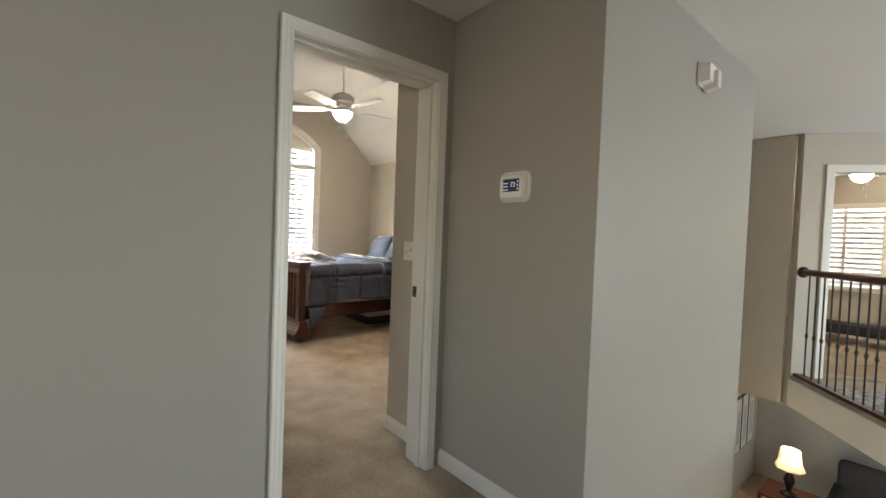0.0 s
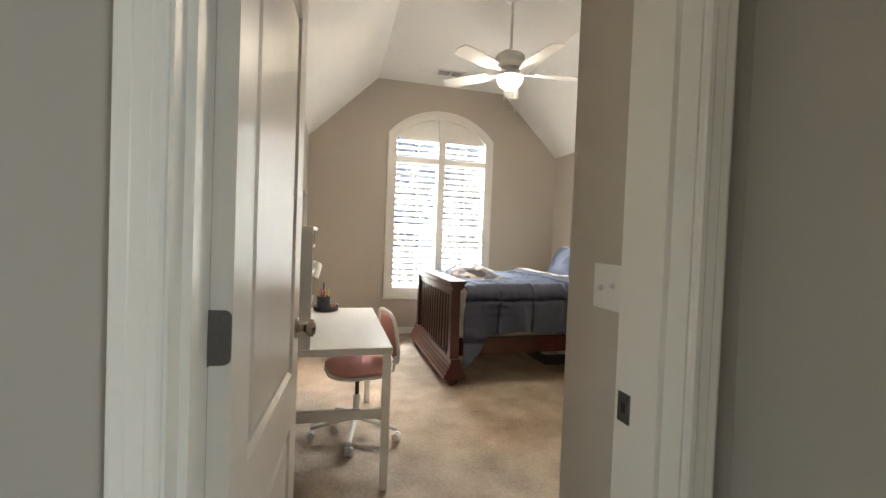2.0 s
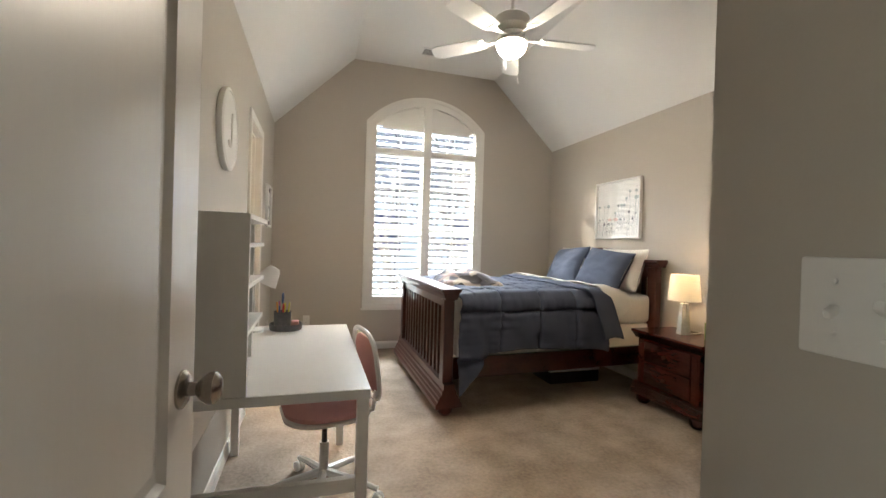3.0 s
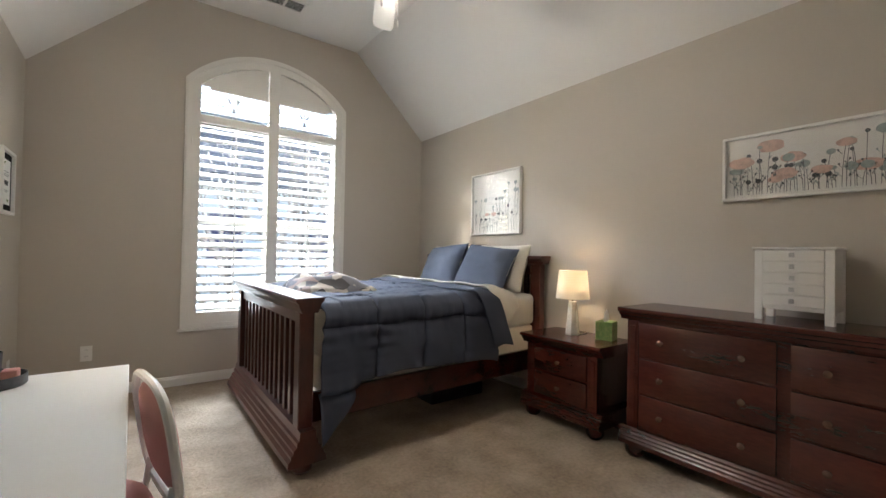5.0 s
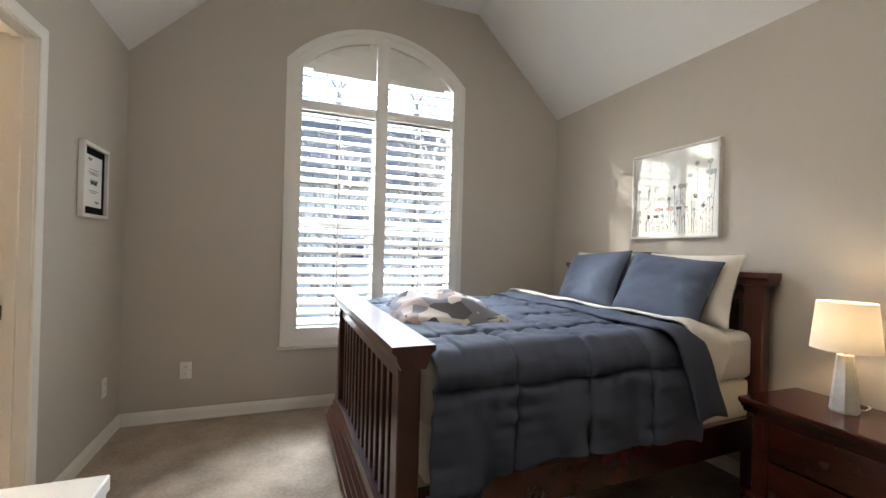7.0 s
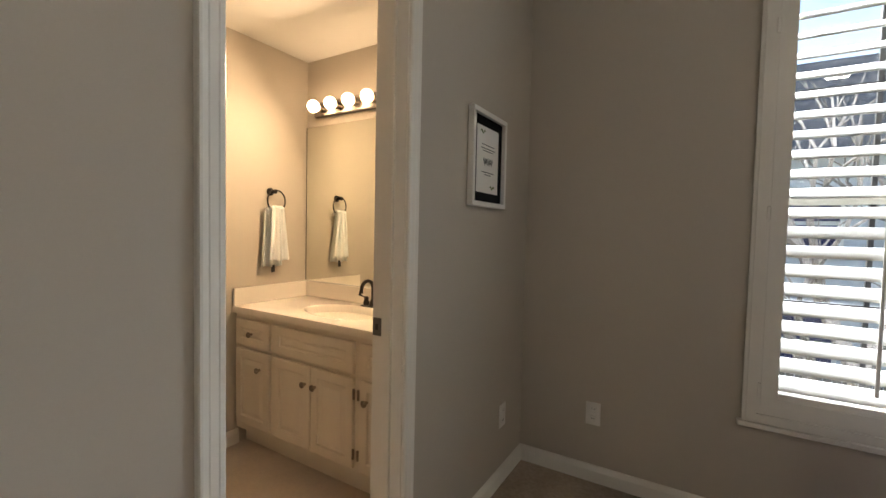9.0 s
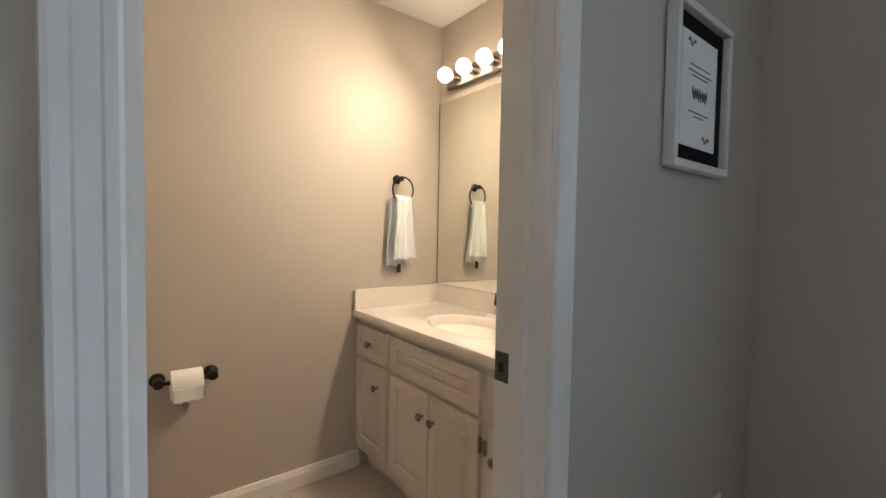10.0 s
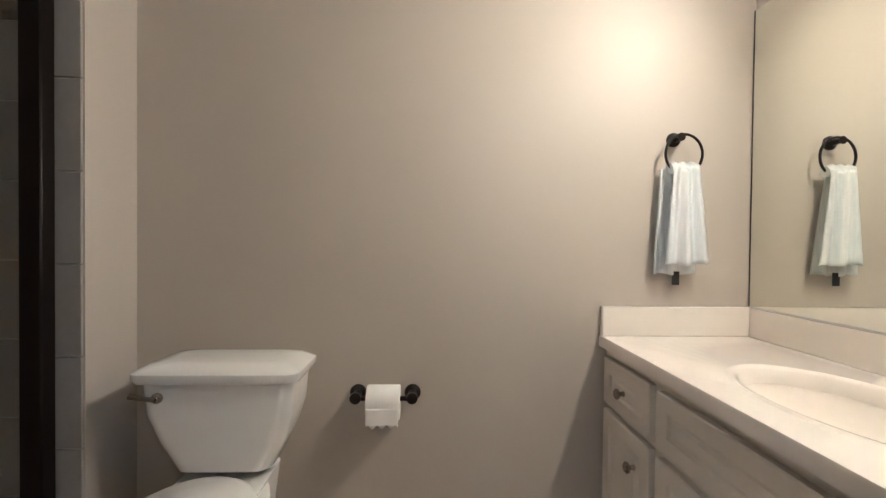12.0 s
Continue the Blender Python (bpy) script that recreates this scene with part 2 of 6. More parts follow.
def tube(bm, pts, r, n=10, closed=False):
    pts = [Vector(p) for p in pts]
    rings, up = [], None
    for i, p in enumerate(pts):
        if closed:
            d = pts[(i + 1) % len(pts)] - pts[i - 1]
        else:
            d = pts[min(i + 1, len(pts) - 1)] - pts[max(i - 1, 0)]
        d.normalize()
        if up is None:
            up = d.orthogonal().normalized()
        up = (up - d * up.dot(d)).normalized()
        side = d.cross(up)
        rr = r[i] if isinstance(r, (list, tuple)) else r
        rings.append([bm.verts.new(p + rr * (math.cos(2 * math.pi * k / n) * up + math.sin(2 * math.pi * k / n) * side)) for k in range(n)])
    fs = []
    for i in range(len(rings) if closed else len(rings) - 1):
        a, b = rings[i], rings[(i + 1) % len(rings)]
        for k in range(n):
            fs.append(bm.faces.new((a[k - 1], a[k], b[k], b[k - 1])))
    if not closed:
        fs += [bm.faces.new(rings[0][::-1]), bm.faces.new(rings[-1])]
    bmesh.ops.recalc_face_normals(bm, faces=fs)
    return bm


def T(pts, r, n=10, closed=False):
    return tube(bmesh.new(), pts, r, n, closed)


def ball(bm, c, r, sx=1, sy=1, sz=1, u=20, v=12):
    return lathe(bm, [(r * math.sin(math.pi * k / v), r * sz * -math.cos(math.pi * k / v)) for k in range(v + 1)], u, Matrix.Translation(c), sx, sy)


def link(name, bm, material, smooth=True, angle=38):
    me = bpy.data.meshes.new(name)
    bm.to_mesh(me)
    bm.free()
    if smooth:
        me.polygons.foreach_set("use_smooth", [True] * len(me.polygons))
        me.set_sharp_from_angle(angle=radians(angle))
    me.materials.append(material)
    return new(name, me)


def part(name, bm, material, parent, label="", smooth=True):
    ob = link(name, bm, material, smooth)
    ob.parent = parent
    if label:
        tagged(ob, label)
    return ob


def piece(name, mesh_ob, parent, loc, rot=(0, 0, 0)):
    """Another piece on the same mesh."""
    ob = new(name, mesh_ob.data)
    ob.parent = parent
    ob.location, ob.rotation_euler = loc, rot
    return ob


def thing(name, loc, label, category, group="", rz=0.0):
    ob = new(name)
    ob.empty_display_size = 0.1
    ob.matrix_world = pose(*loc, 0, 0, rz)
    return tagged(ob, label, category, group)


def setting(name, bm, material, label, category, smooth=False):
    return tagged(link(name, bm, material, smooth), label, category, "", "structure")


def arc(cx, cz, r, a0, a1, n):
    return [(cx + r * math.cos(radians(a0 + (a1 - a0) * k / n)), cz + r * math.sin(radians(a0 + (a1 - a0) * k / n))) for k in range(n + 1)]


# ---- plan ----
XW, XE, YN = 0.73, 4.147, 7.27          # bedroom walls
YS, XR = 2.86, 1.764                     # bedroom south wall, entry's side wall
YH, YD = 2.31, 2.475                      # hall face and bedroom face of the door wall
EAVE, TOP, XA, XB = 2.505, 3.325, 1.564, 3.292
BX0, BX1, BYN, BC = -0.707, 0.61, 7.01, 2.33   # bathroom
D1X0, D1X1, DH = 0.885, 1.655, 2.08       # bedroom door opening
D2Y0, D2Y1 = 5.565, 6.165                  # bathroom door opening
WX0, WX1, WZ0, WZS, WZT = 1.775, 3.115, 0.53, 2.62, 2.925   # window opening
HC = 2.43                                # hall ceiling
WCX = (WX0 + WX1) / 2


def arch_r(w, h):
    return (w * w / 4 + h * h) / (2 * h)


def arch_pts(x0, x1, zs, zt, n=28):
    """Points of a segmental arch from right to left."""
    r = arch_r(x1 - x0, zt - zs)
    cx, cz = (x0 + x1) / 2, zt - r
    a = math.degrees(math.asin((zs - cz) / r))
    return arc(cx, cz, r, a, 180 - a, n)


# ---- setting: bedroom ----
floor = setting("floor", B(XW - 0.06, XE + 0.1, YD - 0.06, YN + 0.1, -0.06, 0.0), CARPET, "beige cut-pile carpet on the bedroom floor", "floor")
nw = bmesh.new()
bx(nw, XW - 0.12, WX0, YN, YN + 0.16, 0, 3.5)
bx(nw, WX1, XE + 0.12, YN, YN + 0.16, 0, 3.5)
bx(nw, WX0, WX1, YN, YN + 0.16, 0, WZ0)
prism(nw, [(WX0, 3.5), (WX1, 3.5)] + arch_pts(WX0, WX1, WZS, WZT), "y", YN, YN + 0.16)
wall_north = setting("wall_north", nw, WALL, "greige painted gable wall with an arched window", "wall")
wall_east = setting("wall_east", B(XE, XE + 0.12, YS - 0.12, YN, 0, 2.62), WALL, "greige painted wall behind the bed", "wall")
ww = bmesh.new()
for y0, y1, z0 in ((YD, D2Y0, 0), (D2Y1, YN, 0), (D2Y0, D2Y1, DH)):
    bx(ww, XW - 0.12, XW, y0, y1, z0, 2.62)
wall_west = setting("wall_west", ww, WALL, "greige painted wall with the bathroom doorway", "wall")
sw = bmesh.new()
bx(sw, XR, XE, YS - 0.12, YS, 0, 3.5)
bx(sw, XR, XR + 0.12, YH, YS - 0.12, 0, 3.5)
wall_south = setting("wall_south", sw, WALL, "greige painted wall beside the bedroom entry", "wall")
dw = bmesh.new()
for x0, x1, z0 in ((-2.6, D1X0, 0), (D1X1, XR, 0), (D1X0, D1X1, DH)):
    bx(dw, x0, x1, YH, YD, z0, 3.5)
wall_hall = setting("wall_hall", dw, HALLW, "grey painted hallway wall with the bedroom doorway", "wall")
setting("ceiling", P([(XW - 0.13, EAVE - 0.13), (XW, EAVE), (XA, TOP), (XB, TOP), (XE, EAVE), (XE + 0.13, EAVE - 0.13), (XE + 0.13, 3.55), (XW - 0.13, 3.55)], "y", YD, YN + 0.17), CEIL, "white vaulted bedroom ceiling", "ceiling")


def baseboard(name, pts):
    """Moulded baseboard along a line in plan, its back to the left of the way."""
    bm = bmesh.new()
    prof = [(0, 0), (0.014, 0), (0.014, 0.058), (0.010, 0.068), (0.006, 0.080), (0, 0.084)]
    for (xa, ya), (xb, yb) in zip(pts, pts[1:]):
        d = Vector((xb - xa, yb - ya, 0)); ln = d.length; d.normalize()
        nrm = Vector((d.y, -d.x, 0))
        a = [bm.verts.new(Vector((xa, ya, z)) + nrm * o) for o, z in prof]
        b = [bm.verts.new(Vector((xb, yb, z)) + nrm * o) for o, z in prof]
        fs = [bm.faces.new(a), bm.faces.new(b[::-1])]
        for i in range(len(prof)):
            fs.append(bm.faces.new((a[i - 1], a[i], b[i], b[i - 1])))
        bmesh.ops.recalc_face_normals(bm, faces=fs)
    return setting(name, bm, TRIM, "white moulded baseboard", "baseboard")


baseboard("baseboard", [(XW, D2Y1 + 0.065), (XW, YN), (XE, YN), (XE, YS), (XR, YS), (XR, YD)])
baseboard("baseboard", [(XW, YD), (XW, D2Y0 - 0.065)])
baseboard("baseboard", [(XR, YH), (XR, 1.43)])


def casing_profile(w=0.055):
    return [(0.0, 0.012), (0.004, 0.0155), (0.013, 0.016), (0.016, 0.0145), (0.033, 0.0165), (0.036, 0.0155), (w - 0.007, 0.018), (w - 0.002, 0.017), (w, 0.012)]


def door_casing(name, axis, face, sign, a0, a1, top):
    """Fluted casing round three sides of a doorway on the plane face, standing out along sign."""
    bm = bmesh.new()
    prof = [(0.0, 0.0)] + casing_profile() + [(0.055, 0.0)]
    rows = []
    for o, t in prof:
        path = [(a0 - o, 0.0), (a0 - o, top + o), (a1 + o, top + o), (a1 + o, 0.0)]
        rows.append([bm.verts.new((u, face + sign * t, z) if axis == "y" else (face + sign * t, u, z)) for u, z in path])
    for r0, r1 in zip(rows, rows[1:]):
        for k in range(3):
            bm.faces.new((r0[k], r0[k + 1], r1[k + 1], r1[k]))
    bmesh.ops.recalc_face_normals(bm, faces=bm.faces[:])
    return setting(name, bm, TRIM, "white fluted door casing", "trim")


def jamb(name, axis, f0, f1, a0, a1, top, stop):
    bm = bmesh.new()
    def put(u0, u1, v0, v1, z0, z1):
        bx(bm, *((u0, u1, v0, v1) if axis == "y" else (v0, v1, u0, u1)), z0, z1)
    put(a0 - 0.018, a0 + 0.004, f0 - 0.003, f1 + 0.003, 0, top)
    put(a1 - 0.004, a1 + 0.018, f0 - 0.003, f1 + 0.003, 0, top)
    put(a0 + 0.004, a1 - 0.004, f0 - 0.003, f1 + 0.003, top - 0.004, top + 0.018)
    put(a0 + 0.004, a0 + 0.016, stop, stop + 0.035, 0, top - 0.004)
    put(a1 - 0.016, a1 - 0.004, stop, stop + 0.035, 0, top - 0.004)
    put(a0 + 0.016, a1 - 0.016, stop, stop + 0.035, top - 0.016, top - 0.004)
    return setting(name, bm, TRIM, "white door jamb with stop", "trim")


door_casing("trim", "y", YH, -1, D1X0, D1X1, DH)
jamb("trim", "y", YH, YD, D1X0, D1X1, DH, YH + 0.04)
door_casing("trim", "x", XW, 1, D2Y0, D2Y1, DH)
jamb("trim", "x", XW - 0.12, XW, D2Y0, D2Y1, DH, XW - 0.075)


def strike(name, loc, rz):
    s = thing(name, loc, "nickel strike plate let into the door jamb", "strike plate", rz=rz)
    part("plate", B(-0.003, 0.001, -0.018, 0.018, -0.03, 0.03, 0.001), PEWTER, s)
    # no hole is cut: a dark block paints the shade inside it
    part("latch_hole", B(-0.004, 0.0018, -0.006, 0.006, -0.010, 0.010), DARK, s)
    return s


# ---- doors ----
def slab_y(w, hgt, t):
    """Plate with one pair of rounded corners, standing in the plane of x and z."""
    r = 0.012
    pts = [(-w / 2, -hgt / 2), (-w / 2, hgt / 2)] + [(w / 2 - r + r * math.sin(radians(q)), hgt / 2 - r + r * math.cos(radians(q))) for q in range(0, 91, 15)] + [(w / 2 - r + r * math.cos(radians(q)), -hgt / 2 + r - r * math.sin(radians(q))) for q in range(0, 91, 15)]
    return P(pts, "y", 0, t)


def panel_door(name, loc, rz, width, label, hinges):
    """Two-panel door, hinge at the origin, leaf along +x, thickness towards -y."""
    d = thing(name, loc, label, "door", rz=rz)
    d["kind"] = "structure"
    bm = bmesh.new()
    H, TH = DH - 0.012, 0.035
    st = 0.118
    px = [(st, width - st)]
    pz = [(0.20, 0.66), (0.83, 1.94)]
    bx(bm, 0, st, -TH, 0, 0.012, H); bx(bm, width - st, width, -TH, 0, 0.012, H)
    for x0, x1 in px:
        zz = [0.012] + [v for p in pz for v in p] + [H]
        for z0, z1 in zip(zz[::2], zz[1::2]):
            bx(bm, x0, x1, -TH, 0, z0, z1)
    part("leaf", bm, DOORP, d, smooth=False)
    for x0, x1 in px:
        for z0, z1 in pz:
            b = bmesh.new()
            for s, y in ((1, -0.0), (-1, -TH)):
                loops = []
                for ins, dep in ((0, 0), (0.012, 0.010), (0.018, 0.010), (0.042, 0.003), (0.046, 0.003)):
                    yy = y - s * dep
                    loops.append([b.verts.new(q) for q in ((x0 + ins, yy, z0 + ins), (x1 - ins, yy, z0 + ins), (x1 - ins, yy, z1 - ins), (x0 + ins, yy, z1 - ins))])
                for a, c in zip(loops, loops[1:]):
                    for k in range(4):
                        b.faces.new((a[k - 1], a[k], c[k], c[k - 1]))
                b.faces.new(loops[-1])
            bmesh.ops.recalc_face_normals(b, faces=b.faces[:])
            part("panel", b, DOORP, d, smooth=False)
    for s, y in ((1, 0.0), (-1, -TH)):
        m = Matrix.Translation((width - 0.062, y, 0.965)) @ pose(0, 0, 0, -90 * s)
        k = part("knob", L([(0.012, 0), (0.012, 0.025), (0.020, 0.032), (0.028, 0.044), (0.028, 0.054), (0.018, 0.062), (0.0, 0.064)], 24, m), NICKEL, d, "satin nickel round knob")
        part("rose", L([(0.033, 0), (0.033, 0.004), (0.026, 0.009), (0.014, 0.011)], 28, m), NICKEL, k)
    part("latch", B(width - 0.001, width + 0.002, -0.029, -0.006, 0.935, 0.995), NICKEL, d)
    for z in hinges:
        leaf = slab_y(0.034, 0.090, 0.0035)
        leaf.transform(Matrix.Translation((-0.003, -0.0175, z)) @ Matrix.Rotation(radians(-90), 4, "Z"))
        h = part("hinge", leaf, PEWTER, d, "dark satin butt hinge")
        part("knuckle", L([(0.007, z - 0.046), (0.007, z + 0.046)], 12, Matrix.Translation((-0.004, 0.005, 0))), PEWTER, h)
        for dz in (-0.03, 0.0, 0.03):
            part("screw", L([(0.0045, 0), (0.003, 0.0012)], 10, Matrix.Translation((-0.003, -0.018 + 0.008 * (dz == 0), z + dz)) @ pose(0, 0, 0, 0, -90)), PEWTER, h)
    return d


panel_door("door_1", (D1X0 + 0.004, YD + 0.006, 0), 86.5, D1X1 - D1X0 - 0.008, "cream two-panel bedroom door standing open", (0.26, 1.10, 1.87))
panel_door("door_2", (XW - 0.126, D2Y0 + 0.004, 0), 262, D2Y1 - D2Y0 - 0.008, "white panelled bathroom door folded open inwards", (0.26, 1.14, 1.87))
strike("strike_plate", (D1X1 - 0.005, YD - 0.025, 0.95), 180)
strike("strike_plate", (XW - 0.104, D2Y1 - 0.005, 0.925), -90)
for hz in (0.26, 1.14, 1.87):
    hg = thing("door_hinge", (XW - 0.085, D2Y0 + 0.0045, hz), "zinc hinge leaf screwed to the bathroom jamb", "hinge", "bathroom door hinges")
    part("leaf", slab_y(0.036, 0.092, 0.0025), STEEL, hg)
    for sx, sz in ((-0.008, -0.033), (0.006, 0.0), (-0.008, 0.033)):
        part("screw", L([(0.0048, 0), (0.0035, 0.0012)], 12, Matrix.Translation((sx, 0.0025, sz)) @ pose(0, 0, 0, -90)), STEEL, hg)
    part("knuckle", L([(0.006, -0.046), (0.006, 0.046)], 12, Matrix.Translation((-0.024, -0.005, 0))), STEEL, hg)

# ---- arched window with plantation shutters ----
win = thing("window_1", (0, 0, 0), "arched window with white plantation shutters", "window")
win["kind"] = "structure"


def ring(outer, inner, y0, y1):
    """A frame between two closed outlines of equal length, in the plane of x and z."""
    bm = bmesh.new()
    rows = [[bm.verts.new((x, y, z)) for x, z in o] for o, y in ((outer, y1), (outer, y0), (inner, y0), (inner, y1))]
    n = len(outer)
    for a, b in ((0, 1), (1, 2), (2, 3), (3, 0)):
        for k in range(n):
            bm.faces.new((rows[a][k - 1], rows[a][k], rows[b][k], rows[b][k - 1]))
    bmesh.ops.recalc_face_normals(bm, faces=bm.faces[:])
    return bm


def outline(off):
    x0, x1 = WX0 - off, WX1 + off
    return [(x0, WZ0 - off), (x1, WZ0 - off)] + arch_pts(x0, x1, WZS + off * 0.35, WZT + off)


part("window_frame", ring(outline(0.058), outline(-0.004), YN - 0.022, YN + 0.002), TRIM, win, "white arched casing", smooth=False)
part("window_frame", ring(outline(0.045), outline(0.012), YN - 0.032, YN - 0.020), TRIM, win, smooth=False)
part("window_sill", B(WX0 - 0.075, WX1 + 0.075, YN - 0.034, YN, WZ0 - 0.075, WZ0 - 0.052, 0.004), TRIM, win)
part("shutter_frame", ring(outline(-0.002), outline(-0.058), YN - 0.026, YN + 0.02), TRIM, win, "white shutter frame", smooth=False)
RAIL0, RAIL1 = 2.275, 2.345
LX = [(WX0 + 0.058, WCX - 0.048), (WCX + 0.048, WX1 - 0.058)]
part("mullion", B(WCX - 0.048, WCX + 0.048, YN - 0.027, YN + 0.019, WZ0 + 0.056, WZT - 0.056, 0.003), TRIM, win)
for x0, x1 in LX:
    part("rail", B(x0, x1, YN - 0.024, YN + 0.016, RAIL0, RAIL1, 0.003), TRIM, win)
    part("rail", B(x0, x1, YN - 0.024, YN + 0.016, WZ0 + 0.056, WZ0 + 0.085, 0.003), TRIM, win)
for z in (0.62, 1.35, 2.1):
    for x in (WX0 - 0.004, WX1 + 0.004):
        part("hinge", B(x - 0.006, x + 0.006, YN - 0.034, YN - 0.026, z - 0.03, z + 0.03, 0.002), TRIM, win)


def louver(length):
    pts = [(0.040 * math.cos(a), 0.0055 * math.sin(a)) for a in [2 * math.pi * k / 12 for k in range(12)]]
    return P(pts, "x", -length / 2, length / 2)


first = None
for x0, x1 in LX:
    z = WZ0 + 0.125
    while z < RAIL0 - 0.03:
        if first is None:
            first = part("louver", louver(x1 - x0 - 0.004), TRIM, win, "tilted white shutter louver")
            first.location, first.rotation_euler = ((x0 + x1) / 2, YN + 0.0, z), (radians(36), 0, 0)
        else:
            piece("louver", first, win, ((x0 + x1) / 2, YN + 0.0, z), (radians(36), 0, 0))
        z += 0.0775
    for z in (2.385, 2.4625, 2.54):
        piece("louver", first, win, ((x0 + x1) / 2, YN + 0.0, z), (radians(36), 0, 0))
    part("tilt_rod", B((x0 + x1) / 2 - 0.006, (x0 + x1) / 2 + 0.006, YN - 0.050, YN - 0.040, WZ0 + 0.14, RAIL0 + 0.01, 0.002), TRIM, win)
    part("tilt_rod", B((x0 + x1) / 2 - 0.006, (x0 + x1) / 2 + 0.006, YN - 0.050, YN - 0.040, 2.38, 2.54, 0.002), TRIM, win)
# closed louvers in the arch
r_in = arch_r(WX1 - WX0 - 0.11, WZT - WZS)
cz_in = WZT - 0.056 - r_in
for z0, z1 in ((2.575, 2.650), (2.645, 2.722), (2.717, 2.795), (2.790, 2.868)):
    half = math.sqrt(max(0.0, r_in ** 2 - (min(z1, 2.86) - cz_in) ** 2))
    half = min(half, (WX1 - WX0) / 2 - 0.06)
    for s in (-1, 1):
        a, b = sorted((WCX + s * 0.05, WCX + s * half))
        if b - a > 0.05:
            bm = bmesh.new()
            prism(bm, [(YN - 0.004, z0), (YN + 0.006, z0), (YN - 0.004, z1), (YN - 0.014, z1)], "x", a, b)
            part("louver", bm, TRIM, win, "closed white shutter louver")
# filler between the closed louvers and the arch
for s in (-1, 1):
    pts = [(WCX + s * 0.05, 2.62)] + [(x, z) for x, z in (arch_pts(WX0 + 0.03, WX1 - 0.03, WZS - 0.02, WZT - 0.03) if s > 0 else arch_pts(WX0 + 0.03, WX1 - 0.03, WZS - 0.02, WZT - 0.03)[::-1]) if (x - WCX) * s > 0.05]
    part("panel", P(pts, "y", YN + 0.010, YN + 0.018), TRIM, win, smooth=False)
# sash and glass behind the shutters
YG = YN + 0.11
for x0, x1 in ((WX0, WCX), (WCX, WX1)):
    for z0, z1 in ((WZ0, 1.42), (1.42, 2.30)):
        part("sash", ring([(x0, z0), (x1, z0), (x1, z1), (x0, z1)], [(x0 + 0.045, z0 + 0.04), (x1 - 0.045, z0 + 0.04), (x1 - 0.045, z1 - 0.03), (x0 + 0.045, z1 - 0.03)], YG - 0.02, YG + 0.02), TRIM, win, smooth=False)
        g = part("pane", B(x0 + 0.04, x1 - 0.04, YG - 0.003, YG + 0.003, z0 + 0.035, z1 - 0.025), GLASS, win, smooth=False)
        g.visible_shadow = False
        part("muntin", B((x0 + x1) / 2 - 0.008, (x0 + x1) / 2 + 0.008, YG - 0.008, YG + 0.008, z0, z1), MUNTIN, win)
    for z in (0.98, 1.86):
        part("muntin", B(x0 + 0.04, x1 - 0.04, YG - 0.008, YG + 0.008, z - 0.008, z + 0.008), MUNTIN, win)
g = part("pane", P([(WX0, 2.30), (WX1, 2.30)] + arch_pts(WX0, WX1, WZS, WZT), "y", YG - 0.003, YG + 0.003), GLASS, win, smooth=False)
g.visible_shadow = False
part("sash", B(WX0, WX1, YG - 0.02, YG + 0.02, 2.28, 2.33), TRIM, win)
for cx, s in ((WCX - 0.33, 1), (WCX + 0.33, -1)):
    part("muntin", B(cx - 0.007, cx + 0.007, YG - 0.008, YG + 0.008, 2.33, 2.75), MUNTIN, win)
    part("muntin", T([(x, YG, z) for x, z in arc(cx - 0.34, 2.35, 0.36, 80, 5, 10)], 0.011, 6), MUNTIN, win)
    part("muntin", T([(x, YG, z) for x, z in arc(cx + 0.34, 2.35, 0.36, 100, 175, 10)], 0.011, 6), MUNTIN, win)

# ---- bed ----
BX, BY0, BY1 = 2.12, 5.24, 6.76
bed = thing("bed", (0, 0, 0), "dark cherry wooden slat bed with footboard on carpet", "bed")


def bun_foot(x, y, r=0.045, h=0.07):
    return L([(r * 0.7, 0), (r, h * 0.25), (r, h * 0.6), (r * 0.8, h)], 20, Matrix.Translation((x, y, 0)))


for y in (BY0 + 0.03, BY1 - 0.03):
    part("post", B(BX - 0.04, BX + 0.04, y - 0.042, y + 0.042, 0.16, 0.84, 0.005), ESPRESSO, bed)
    part("foot", bun_foot(BX, y, 0.055, 0.08), ESPRESSO, bed)
part("plinth", P([(BX - 0.10, 0.07), (BX + 0.10, 0.07), (BX + 0.10, 0.10), (BX + 0.085, 0.115), (BX + 0.085, 0.13), (BX + 0.072, 0.142), (BX + 0.072, 0.155), (BX + 0.055, 0.17), (BX + 0.055, 0.19), (BX + 0.045, 0.20), (BX + 0.04, 0.24), (BX - 0.04, 0.24), (BX - 0.045, 0.20), (BX - 0.055, 0.19), (BX - 0.055, 0.17), (BX - 0.072, 0.155), (BX - 0.072, 0.142), (BX - 0.085, 0.13), (BX - 0.085, 0.115), (BX - 0.10, 0.10)], "y", BY0 - 0.06, BY1 + 0.06), ESPRESSO, bed, "moulded plinth", smooth=False)
part("rail", B(BX - 0.024, BX + 0.024, BY0 + 0.07, BY1 - 0.07, 0.775, 0.845, 0.004), ESPRESSO, bed)
part("top_cap", P([(BX - 0.075, 0.90), (BX - 0.075, 0.918), (BX + 0.075, 0.918), (BX + 0.075, 0.90), (BX + 0.06, 0.888), (BX + 0.055, 0.868), (BX + 0.042, 0.84), (BX - 0.042, 0.84), (BX - 0.055, 0.868), (BX - 0.06, 0.888)], "y", BY0 - 0.055, BY1 + 0.055), ESPRESSO, bed, "moulded cap rail", smooth=False)
sl = None
